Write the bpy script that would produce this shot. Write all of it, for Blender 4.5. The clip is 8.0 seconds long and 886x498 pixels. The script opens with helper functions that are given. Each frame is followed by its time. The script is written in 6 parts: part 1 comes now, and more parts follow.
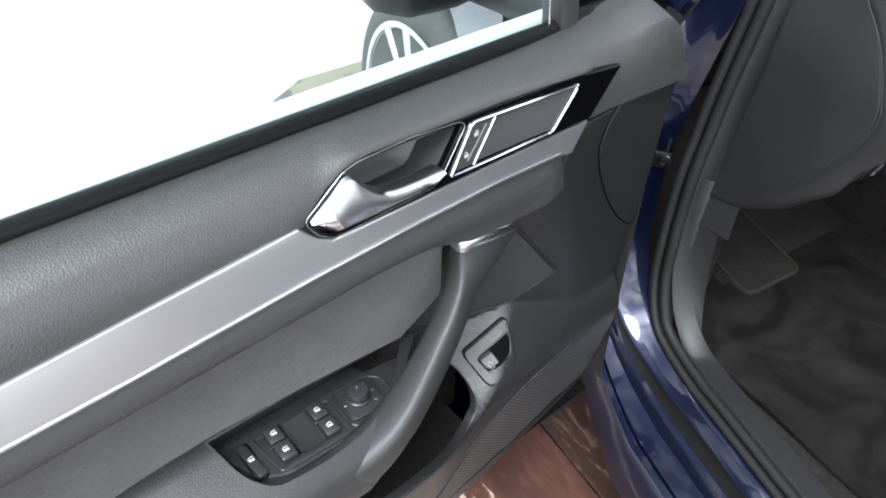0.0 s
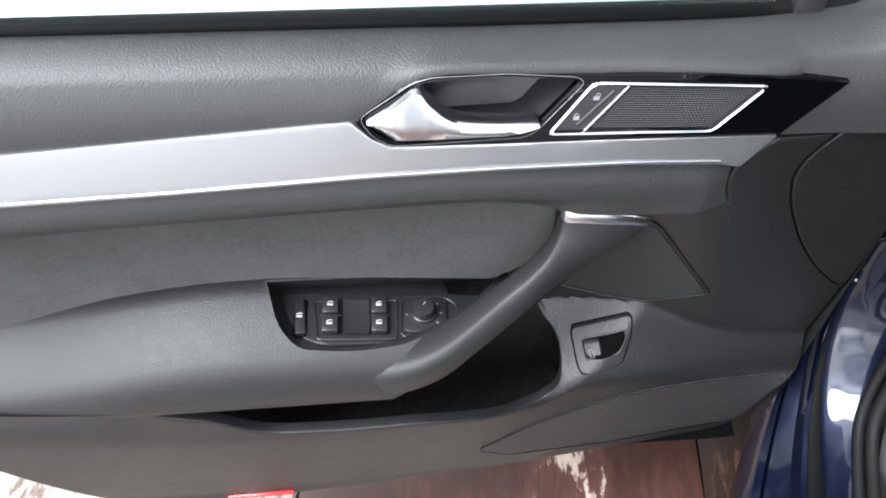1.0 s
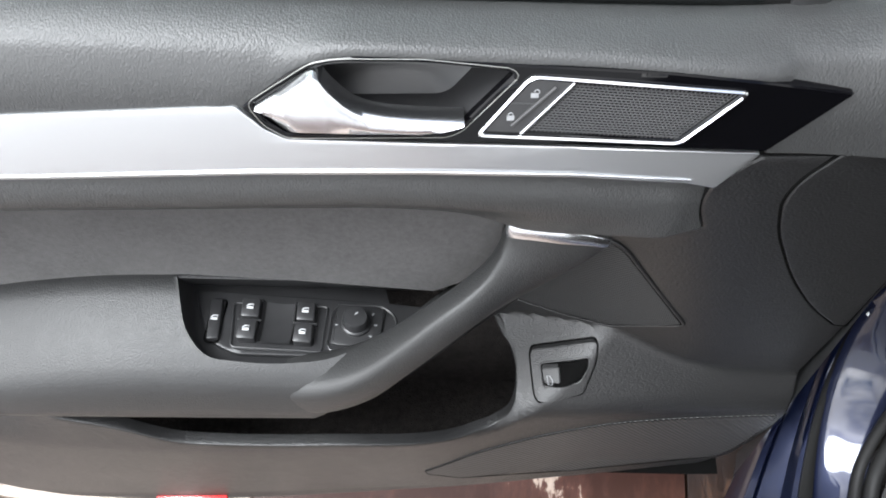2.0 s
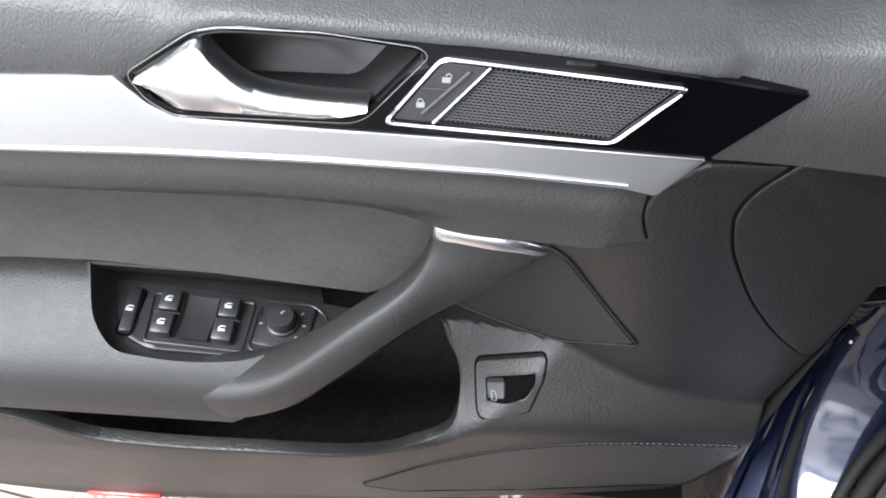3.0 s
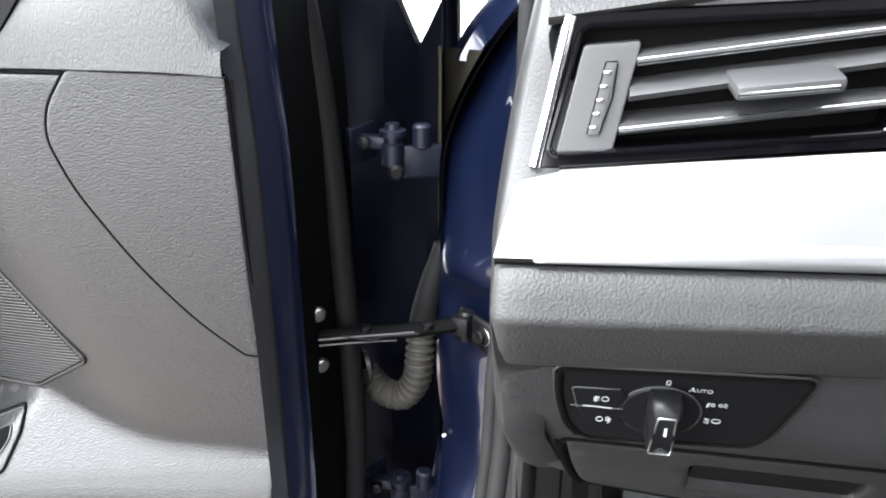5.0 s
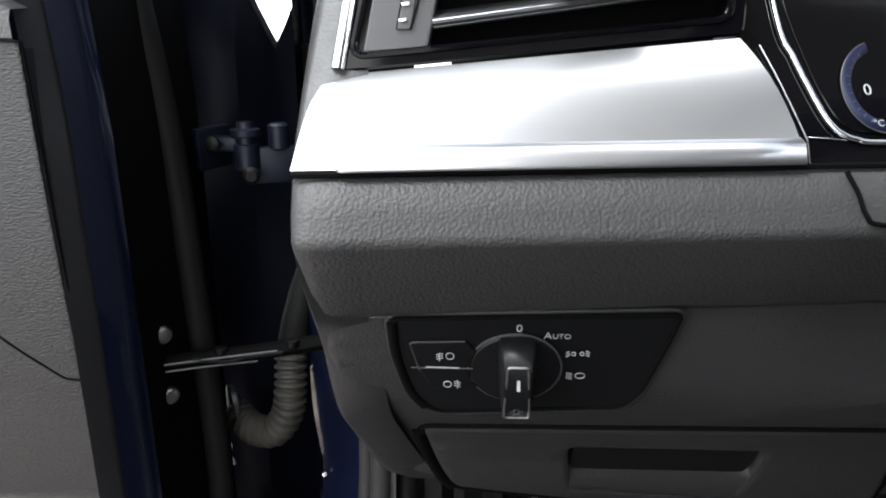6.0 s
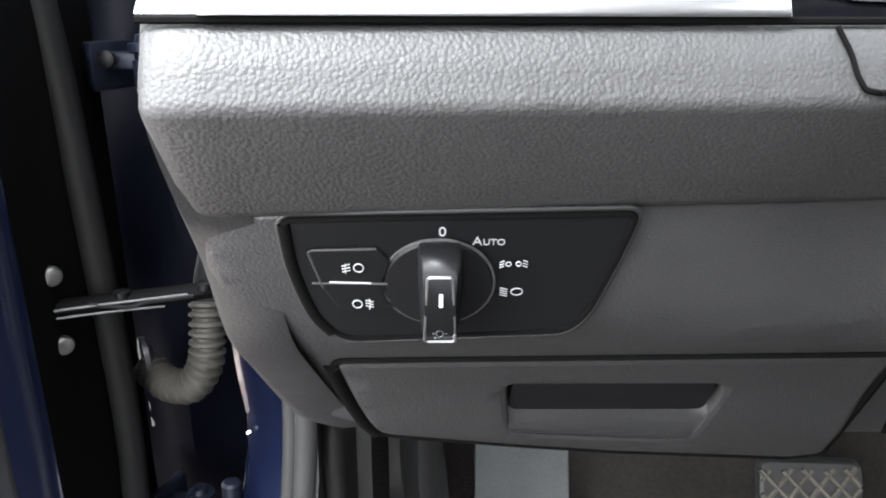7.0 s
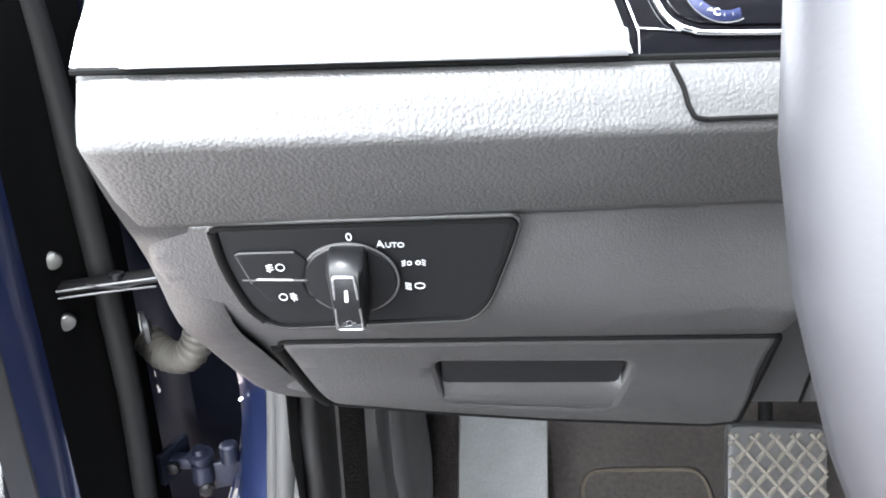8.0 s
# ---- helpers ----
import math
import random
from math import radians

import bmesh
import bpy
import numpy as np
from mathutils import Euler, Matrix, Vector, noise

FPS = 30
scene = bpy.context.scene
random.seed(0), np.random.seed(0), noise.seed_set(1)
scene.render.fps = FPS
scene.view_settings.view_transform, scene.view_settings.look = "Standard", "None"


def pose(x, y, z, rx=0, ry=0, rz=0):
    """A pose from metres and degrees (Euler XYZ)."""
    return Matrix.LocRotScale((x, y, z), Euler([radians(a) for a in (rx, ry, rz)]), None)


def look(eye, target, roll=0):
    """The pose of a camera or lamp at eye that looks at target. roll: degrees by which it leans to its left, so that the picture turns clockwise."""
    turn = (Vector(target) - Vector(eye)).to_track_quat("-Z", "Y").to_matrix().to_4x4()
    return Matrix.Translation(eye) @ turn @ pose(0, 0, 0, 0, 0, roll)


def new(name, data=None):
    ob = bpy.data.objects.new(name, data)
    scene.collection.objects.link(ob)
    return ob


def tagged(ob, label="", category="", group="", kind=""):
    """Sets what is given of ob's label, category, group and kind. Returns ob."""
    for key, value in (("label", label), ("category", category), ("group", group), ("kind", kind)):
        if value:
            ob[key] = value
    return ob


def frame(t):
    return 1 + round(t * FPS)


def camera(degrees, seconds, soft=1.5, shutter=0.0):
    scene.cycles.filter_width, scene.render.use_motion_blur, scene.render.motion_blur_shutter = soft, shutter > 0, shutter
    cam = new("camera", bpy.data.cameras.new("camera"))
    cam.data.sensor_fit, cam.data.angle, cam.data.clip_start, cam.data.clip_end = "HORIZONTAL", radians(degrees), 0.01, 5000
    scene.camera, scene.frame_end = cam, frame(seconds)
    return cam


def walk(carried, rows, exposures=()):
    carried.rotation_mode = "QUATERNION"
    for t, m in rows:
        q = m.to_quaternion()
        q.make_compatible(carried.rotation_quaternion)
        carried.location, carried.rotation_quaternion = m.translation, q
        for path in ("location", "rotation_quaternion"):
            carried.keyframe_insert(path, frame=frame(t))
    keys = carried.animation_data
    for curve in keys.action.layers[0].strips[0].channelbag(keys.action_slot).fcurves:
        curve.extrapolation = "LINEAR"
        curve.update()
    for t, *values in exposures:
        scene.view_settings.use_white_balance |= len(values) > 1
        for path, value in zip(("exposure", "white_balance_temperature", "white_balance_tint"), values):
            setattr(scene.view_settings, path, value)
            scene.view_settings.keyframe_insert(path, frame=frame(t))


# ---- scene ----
cam = camera(62.8, 8.0, soft=1.9)
PATH = [
    (0.0, (-0.654, -0.651, 1.253), (0.112, 0.629, -0.08), 0.5),
    (0.5, (-0.563, -0.603, 1.245), (-0.238, 0.702, -0.235), -1.2),
    (1.0, (-0.43, -0.649, 1.238), (-0.565, 0.661, -0.267), -0.8),
    (2.3, (-0.344, -0.522, 1.175), (-0.596, 0.665, -0.415), -0.1),
    (2.5, (-0.328, -0.507, 1.17), (-0.63, 0.635, -0.444), -1.3),
    (3.0, (-0.3, -0.515, 1.152), (-0.555, 0.723, -0.398), 1.8),
    (3.5, (-0.235, -0.535, 1.075), (-0.298, 1.046, -0.148), 4.6),
    (4.0, (-0.071, -0.57, 0.971), (-0.334, 1.187, 0.053), 2.8),
    (4.5, (0.046, -0.582, 0.969), (-0.338, 1.167, 0.077), 1.6),
    (5.0, (0.149, -0.607, 0.945), (-0.163, 1.216, 0.183), 0.3),
    (5.2, (0.169, -0.612, 0.934), (-0.125, 1.233, 0.221), -0.3),
    (6.3, (0.192, -0.557, 0.85), (0.148, 1.366, 0.303), -0.3),
    (6.5, (0.195, -0.55, 0.841), (0.174, 1.367, 0.272), -0.2),
    (7.0, (0.202, -0.529, 0.829), (0.227, 1.364, 0.182), 0.3),
    (7.5, (0.219, -0.525, 0.833), (0.242, 1.343, 0.118), 0.3),
    (8.0, (0.248, -0.562, 0.856), (0.199, 1.295, 0.115), -0.9),
]
EXPOSURES = [(0.0, 0.97, 6200, 10), (0.5, 0.68, 6250, 10), (1.0, 0.75, 6250, 10), (2.5, 0.92, 6400, 10), (3.3, 1.02, 6350, 10), (4.0, 2.25, 6400, 10), (4.4, 2.75, 6400, 10), (5.2, 2.33, 6400, 10), (6.3, 1.12, 6450, 10), (6.6, 1.42, 6450, 10), (7.0, 2.8, 6400, 10), (7.5, 3.6, 6350, 10), (8.0, 3.93, 6250, 10)]
walk(cam, [(t, look(e, g, r)) for t, e, g, r in PATH], EXPOSURES)

# ---- daylight: bright overcast sky, soft sun from behind and above ----
SUN_UP, SUN_TURN = 60.0, 228.0
world = bpy.data.worlds.new("sky")
scene.world = world
world.use_nodes = True
wn = world.node_tree.nodes
wn.clear()
w_out, w_bg, w_sky = wn.new("ShaderNodeOutputWorld"), wn.new("ShaderNodeBackground"), wn.new("ShaderNodeTexSky")
w_sky.sky_type, w_sky.sun_disc = "NISHITA", False
w_sky.sun_elevation, w_sky.sun_rotation = radians(SUN_UP), radians(SUN_TURN)
w_sky.air_density, w_sky.dust_density, w_sky.ozone_density = 1.0, 1.2, 1.0
w_bg.inputs["Strength"].default_value = 0.15
# broken white cloud over the blue
w_noise, w_ramp, w_grey, w_gain, w_mix = wn.new("ShaderNodeTexNoise"), wn.new("ShaderNodeMapRange"), wn.new("ShaderNodeRGBToBW"), wn.new("ShaderNodeMath"), wn.new("ShaderNodeMixRGB")
w_noise.inputs["Scale"].default_value, w_noise.inputs["Detail"].default_value, w_noise.inputs["Distortion"].default_value = 2.6, 7.0, 0.4
w_ramp.inputs["From Min"].default_value, w_ramp.inputs["From Max"].default_value = 0.38, 0.55
w_gain.operation = "MULTIPLY"
w_gain.inputs[1].default_value = 5.5
world.node_tree.links.new(w_noise.outputs["Fac"], w_ramp.inputs["Value"])
world.node_tree.links.new(w_sky.outputs[0], w_grey.inputs[0])
world.node_tree.links.new(w_grey.outputs[0], w_gain.inputs[0])
world.node_tree.links.new(w_ramp.outputs[0], w_mix.inputs["Fac"])
world.node_tree.links.new(w_sky.outputs[0], w_mix.inputs["Color1"])
world.node_tree.links.new(w_gain.outputs[0], w_mix.inputs["Color2"])
world.node_tree.links.new(w_mix.outputs[0], w_bg.inputs[0])
world.node_tree.links.new(w_bg.outputs[0], w_out.inputs[0])
sun = new("sun", bpy.data.lights.new("sun", "SUN"))
sun.data.energy, sun.data.angle, sun.data.color = 2.6, radians(25), (0.93, 0.98, 1.0)
sun_way = Vector((math.sin(radians(SUN_TURN)) * math.cos(radians(SUN_UP)), math.cos(radians(SUN_TURN)) * math.cos(radians(SUN_UP)), math.sin(radians(SUN_UP))))
sun.matrix_world = look(sun_way * 20, (0, 0, 0))


# ---- materials ----
def mat(name, color, rough=0.5, metal=0.0, coat=0.0, spec=0.5):
    m = bpy.data.materials.new(name)
    m.use_nodes = True
    b = m.node_tree.nodes["Principled BSDF"]
    b.inputs["Base Color"].default_value = (*color, 1)
    b.inputs["Roughness"].default_value = rough
    b.inputs["Metallic"].default_value = metal
    b.inputs["Coat Weight"].default_value = coat
    b.inputs["Coat Roughness"].default_value = 0.04
    b.inputs["Specular IOR Level"].default_value = spec
    return m


def nd(m, kind, **inputs):
    n = m.node_tree.nodes.new(kind)
    for k, v in inputs.items():
        n.inputs[k].default_value = v
    return n


def link(m, a, b):
    m.node_tree.links.new(a, b)


def coords(m, scale=(1, 1, 1)):
    c = nd(m, "ShaderNodeTexCoord")
    p = nd(m, "ShaderNodeMapping", Scale=scale)
    link(m, c.outputs["Object"], p.inputs["Vector"])
    return p.outputs["Vector"]


def mottle(m, color, amount, scale, rough=0.0, detail=6.0):
    """Uneven colour and gloss at a large and a small scale."""
    b = m.node_tree.nodes["Principled BSDF"]
    v = coords(m)
    n = nd(m, "ShaderNodeTexNoise", Scale=scale, Detail=detail, Roughness=0.6)
    link(m, v, n.inputs["Vector"])
    n2 = nd(m, "ShaderNodeTexNoise", Scale=scale * 14, Detail=3.0)
    link(m, v, n2.inputs["Vector"])
    add = nd(m, "ShaderNodeMath")
    add.operation = "ADD"
    link(m, n.outputs["Fac"], add.inputs[0])
    link(m, n2.outputs["Fac"], add.inputs[1])
    r = nd(m, "ShaderNodeMapRange", **{"From Min": 0.6, "From Max": 1.4, "To Min": 1 - amount, "To Max": 1 + amount})
    link(m, add.outputs[0], r.inputs["Value"])
    mix = nd(m, "ShaderNodeVectorMath")
    mix.operation = "SCALE"
    mix.inputs[0].default_value = color
    link(m, r.outputs[0], mix.inputs["Scale"])
    link(m, mix.outputs[0], b.inputs["Base Color"])
    if rough:
        base = b.inputs["Roughness"].default_value
        rr = nd(m, "ShaderNodeMapRange", **{"From Min": 0.6, "From Max": 1.4, "To Min": base - rough, "To Max": base + rough})
        link(m, add.outputs[0], rr.inputs["Value"])
        link(m, rr.outputs[0], b.inputs["Roughness"])
    return m


def bump_from(m, socket, strength, distance, invert=False):
    b = m.node_tree.nodes["Principled BSDF"]
    bp = nd(m, "ShaderNodeBump", Strength=strength, Distance=distance)
    bp.invert = invert
    link(m, socket, bp.inputs["Height"])
    link(m, bp.outputs[0], b.inputs["Normal"])
    return m


def grained(name, color, rough, cells, depth, stretch=(1, 1, 1), amount=0.12, spec=0.6):
    """Moulded plastic or leatherette with an uneven pebbled grain."""
    m = mat(name, color, rough, spec=spec)
    mottle(m, color, amount, 9.0, 0.05)
    v = coords(m, stretch)
    warp = nd(m, "ShaderNodeTexNoise", Scale=cells * 0.45, Detail=2.0)
    link(m, v, warp.inputs["Vector"])
    mid = nd(m, "ShaderNodeVectorMath")
    mid.operation = "SUBTRACT"
    mid.inputs[1].default_value = (0.5, 0.5, 0.5)
    link(m, warp.outputs["Color"], mid.inputs[0])
    push = nd(m, "ShaderNodeVectorMath")
    push.operation = "SCALE"
    push.inputs["Scale"].default_value = 0.4 / cells
    link(m, mid.outputs[0], push.inputs[0])
    bent = nd(m, "ShaderNodeVectorMath")
    bent.operation = "ADD"
    link(m, v, bent.inputs[0])
    link(m, push.outputs[0], bent.inputs[1])
    vo = nd(m, "ShaderNodeTexVoronoi", Scale=cells)
    link(m, bent.outputs[0], vo.inputs["Vector"])
    fine = nd(m, "ShaderNodeTexNoise", Scale=cells * 3.0, Detail=2.0)
    link(m, v, fine.inputs["Vector"])
    both = nd(m, "ShaderNodeMath")
    both.operation = "MULTIPLY_ADD"
    both.inputs[1].default_value = 0.25
    link(m, fine.outputs["Fac"], both.inputs[0])
    link(m, vo.outputs["Distance"], both.inputs[2])
    return bump_from(m, both.outputs[0], depth, 0.45 / cells, True)


LEATHER = grained("soft_touch_grey", (0.022, 0.0225, 0.0225), 0.46, 620, 0.36, (1.2, 1.0, 0.7), spec=0.56)
# soft-touch grey again, shade put into its colour, for armrest and handle
LEATHER_DIM = grained("dimmed_soft_touch_grey", (0.0135, 0.0137, 0.0138), 0.48, 700, 0.34, spec=0.5)
CARD = grained("hard_plastic_grey", (0.0072, 0.0072, 0.0074), 0.40, 700, 0.44, (0.6, 1, 1.2), spec=0.52)
KNEE = grained("cabin_plastic_grey", (0.0135, 0.0135, 0.0138), 0.47, 900, 0.28)
# smoother cabin plastic, weaker light on edges and trims put into its colour
KNEE_DIM = grained("dimmed_cabin_plastic", (0.0085, 0.0085, 0.0087), 0.52, 700, 0.15, spec=0.4)
PAD = grained("dash_soft_pad", (0.020, 0.020, 0.020), 0.56, 700, 0.4, spec=0.34)
DARKP = grained("black_plastic", (0.022, 0.022, 0.0228), 0.36, 900, 0.05, spec=0.42)
SATIN = mottle(mat("satin_grey_plastic", (0.03, 0.03, 0.031), 0.42), (0.03, 0.03, 0.031), 0.06, 20)
GLOSS = mat("piano_black", (0.0015, 0.0015, 0.002), 0.07, spec=0.18)
PANEL = mat("smooth_black_plastic", (0.0045, 0.0046, 0.005), 0.36, spec=0.14)
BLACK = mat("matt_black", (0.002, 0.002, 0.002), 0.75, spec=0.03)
SEAL = mottle(mat("deep_black_rubber", (0.004, 0.004, 0.004), 0.6, spec=0.09), (0.005, 0.005, 0.005), 0.2, 30, 0.08)
CHROME = mat("bright_chrome", (0.82, 0.83, 0.85), 0.1, 1.0)
SATCHROME = mat("satin_chrome", (0.72, 0.73, 0.75), 0.24, 1.0)
RUBBER = mottle(mat("rubber", (0.013, 0.013, 0.013), 0.55), (0.013, 0.013, 0.013), 0.2, 30, 0.08)
WHITE = mat("printed_white", (0.22, 0.225, 0.23), 0.5)
ICON = mat("bright_printed_white", (0.55, 0.56, 0.57), 0.5)
RED = mat("red_reflector", (0.55, 0.02, 0.02), 0.25, coat=0.5)
STEEL = mottle(mat("zinc_steel", (0.36, 0.36, 0.34), 0.35, 1.0), (0.36, 0.36, 0.34), 0.2, 60, 0.1)
STRIP = mottle(mat("matt_weather_rubber", (0.008, 0.008, 0.008), 0.62, spec=0.22), (0.008, 0.008, 0.008), 0.2, 30, 0.08)
# beige sealant with the aperture's shade put into its colour
SEALANT = mottle(mat("shaded_beige_sealant", (0.0085, 0.0077, 0.0052), 0.8, spec=0.1), (0.0085, 0.0077, 0.0052), 0.35, 40)
BELLOW = mottle(mat("dusty_rubber_bellow", (0.015, 0.0133, 0.0097), 0.7), (0.015, 0.0133, 0.0097), 0.3, 50)

# belt chrome: the white sky reflection is put into its pale colour
BELT = mat("sky_pale_belt_chrome", (0.8, 0.8, 0.8), 0.4, 0.4)
TYRE = mottle(mat("dusty_tyre_rubber", (0.05, 0.05, 0.048), 0.8), (0.05, 0.05, 0.048), 0.5, 14, 0.1)
SILVER = mat("brushed_silver_trim", (0.52, 0.53, 0.54), 0.30, 0.92)
_v = coords(SILVER, (6, 60, 900))
_n = nd(SILVER, "ShaderNodeTexNoise", Scale=1.0, Detail=4.0)
link(SILVER, _v, _n.inputs["Vector"])
bump_from(SILVER, _n.outputs["Fac"], 0.04, 0.001)

BRUSHED = mat("brushed_chrome", (0.66, 0.67, 0.69), 0.3, 1.0)
BLACKSTEEL = mottle(mat("black_steel", (0.0025, 0.0025, 0.0028), 0.42, spec=0.12), (0.0025, 0.0025, 0.0028), 0.5, 60, 0.12)

FABRIC = mat("charcoal_suede_cloth", (0.053, 0.0515, 0.051), 0.95, spec=0.15)
mottle(FABRIC, (0.053, 0.0515, 0.051), 0.25, 18)
FABRIC.node_tree.nodes["Principled BSDF"].inputs["Sheen Weight"].default_value = 0.15
_v = coords(FABRIC)
_n = nd(FABRIC, "ShaderNodeTexNoise", Scale=900.0, Detail=2.0)
link(FABRIC, _v, _n.inputs["Vector"])
bump_from(FABRIC, _n.outputs["Fac"], 0.4, 0.001)

PAINT = mat("dark_blue_metallic_paint", (0.004, 0.010, 0.05), 0.34, 0.6, coat=1.0, spec=0.3)
_v = coords(PAINT)
_n = nd(PAINT, "ShaderNodeTexNoise", Scale=2500.0, Detail=1.0)
link(PAINT, _v, _n.inputs["Vector"])
_r = nd(PAINT, "ShaderNodeValToRGB")
_r.color_ramp.elements[0].color, _r.color_ramp.elements[1].color = (0.0018, 0.0033, 0.0122, 1), (0.0046, 0.0086, 0.0305, 1)
link(PAINT, _n.outputs["Fac"], _r.inputs[0])
link(PAINT, _r.outputs[0], PAINT.node_tree.nodes["Principled BSDF"].inputs["Base Color"])
_w = nd(PAINT, "ShaderNodeTexNoise", Scale=7.0, Detail=1.0, Distortion=0.4)
link(PAINT, coords(PAINT, (1.6, 1.0, 0.6)), _w.inputs["Vector"])
bump_from(PAINT, _w.outputs["Fac"], 0.16, 0.05)
link(PAINT, PAINT.node_tree.nodes["Principled BSDF"].inputs["Normal"].links[0].from_socket, PAINT.node_tree.nodes["Principled BSDF"].inputs["Coat Normal"])
# near-black blue: shade of the door gap is put into this paint
PAINT_SHADED = mottle(mat("shaded_blue_paint", (0.0007, 0.0009, 0.0022), 0.6, spec=0.02), (0.0007, 0.0009, 0.0022), 0.4, 12, 0.1)


RIBBED = mat("finely_ribbed_plastic", (0.02, 0.02, 0.02), 0.5)
_v = coords(RIBBED)
_w = nd(RIBBED, "ShaderNodeTexWave", Scale=100.0, Distortion=0.0)
_w.bands_direction = "DIAGONAL"
link(RIBBED, _v, _w.inputs["Vector"])
mottle(RIBBED, (0.02, 0.02, 0.02), 0.2, 9.0)
bump_from(RIBBED, _w.outputs["Fac"], 0.7, 0.001)
KNURL = mat("finely_ribbed_grille", (0.009, 0.009, 0.009), 0.5, spec=0.4)
_t = nd(KNURL, "ShaderNodeVectorRotate", Angle=0.10)
_t.rotation_type = "Y_AXIS"
link(KNURL, coords(KNURL), _t.inputs["Vector"])
_w = nd(KNURL, "ShaderNodeTexWave", Scale=108.0, Distortion=0.0)
_w.bands_direction = "Z"
link(KNURL, _t.outputs[0], _w.inputs["Vector"])
_c = nd(KNURL, "ShaderNodeTexWave", Scale=190.0, Distortion=0.0)
_c.bands_direction = "X"
link(KNURL, _t.outputs[0], _c.inputs["Vector"])
_s = nd(KNURL, "ShaderNodeMath")
_s.operation = "MULTIPLY_ADD"
_s.inputs[1].default_value = 0.3
link(KNURL, _c.outputs["Fac"], _s.inputs[0])
link(KNURL, _w.outputs["Fac"], _s.inputs[2])
mottle(KNURL, (0.009, 0.009, 0.009), 0.15, 9.0)
bump_from(KNURL, _s.outputs[0], 0.9, 0.0012)
CARPET = mat("dark_carpet", (0.018, 0.016, 0.015), 1.0, spec=0.1)
mottle(CARPET, (0.018, 0.016, 0.015), 0.6, 10)
VELOUR = mat("brushed_velour", (0.012, 0.0105, 0.0098), 1.0, spec=0.1)
_n = nd(VELOUR, "ShaderNodeTexNoise", Scale=7.0, Detail=4.0, Roughness=0.55, Distortion=1.6)
link(VELOUR, coords(VELOUR), _n.inputs["Vector"])
_r = nd(VELOUR, "ShaderNodeValToRGB")
_r.color_ramp.elements[0].position, _r.color_ramp.elements[0].color = 0.36, (0.0042, 0.0038, 0.0036, 1)
_r.color_ramp.elements[1].position, _r.color_ramp.elements[1].color = 0.62, (0.0135, 0.0120, 0.0115, 1)
link(VELOUR, _n.outputs["Fac"], _r.inputs[0])
link(VELOUR, _r.outputs[0], VELOUR.node_tree.nodes["Principled BSDF"].inputs["Base Color"])
_f = nd(VELOUR, "ShaderNodeTexNoise", Scale=420.0, Detail=2.0)
link(VELOUR, coords(VELOUR), _f.inputs["Vector"])
bump_from(VELOUR, _f.outputs["Fac"], 0.7, 0.004)
_v = coords(CARPET)
_n = nd(CARPET, "ShaderNodeTexNoise", Scale=500.0, Detail=2.0)
link(CARPET, _v, _n.inputs["Vector"])
bump_from(CARPET, _n.outputs["Fac"], 0.8, 0.004)


# ---- mesh helpers ----
def part(name, bm, material, parent=None, label="", sharp=38, weigh=False):
    bmesh.ops.recalc_face_normals(bm, faces=bm.faces)
    me = bpy.data.meshes.new(name)
    bm.to_mesh(me)
    bm.free()
    me.materials.append(material)
    me.shade_smooth()
    me.set_sharp_from_angle(angle=radians(sharp))
    ob = new(name, me)
    if weigh:
        ob.modifiers.new("even_normals", "WEIGHTED_NORMAL").keep_sharp = True
    if parent is not None:
        ob.parent = parent
    return tagged(ob, label)


def thing(name, label, category, m=None, group="", kind=""):
    ob = new(name)
    ob.empty_display_size = 0.05
    if m is not None:
        ob.matrix_world = m
    return tagged(ob, label, category, group, kind)


def rounded(pts, radius, n=4):
    """A closed outline with its corners rounded; a point may carry a radius of its own."""
    out = []
    k = len(pts)
    for i in range(k):
        p, a, b = Vector(pts[i][:2]), Vector(pts[i - 1][:2]), Vector(pts[(i + 1) % k][:2])
        r = pts[i][2] if len(pts[i]) > 2 else radius
        da, db = (a - p), (b - p)
        cut = min(r, da.length * 0.45, db.length * 0.45)
        if cut < 1e-5:
            out.append((p.x, p.y))
            continue
        s, e = p + da.normalized() * cut, p + db.normalized() * cut
        for j in range(n + 1):
            f = j / n
            q = s * (1 - f) ** 2 + p * 2 * f * (1 - f) + e * f ** 2
            out.append((q.x, q.y))
    return out


def area(pts):
    return sum(pts[i - 1][0] * pts[i][1] - pts[i][0] * pts[i - 1][1] for i in range(len(pts))) / 2


def inset(pts, d):
    """Moves a closed outline inwards by d."""
    if area(pts) < 0:
        pts = pts[::-1]
    out = []
    k = len(pts)
    for i in range(k):
        p, a, b = Vector(pts[i]), Vector(pts[i - 1]), Vector(pts[(i + 1) % k])
        n1, n2 = (p - a).normalized(), (b - p).normalized()
        n1, n2 = Vector((-n1.y, n1.x)), Vector((-n2.y, n2.x))
        n = n1 + n2
        n = n / max(n.length_squared, 0.6) * 2 if n.length > 1e-6 else n1
        q = p + n * d
        out.append((q.x, q.y))
    return out


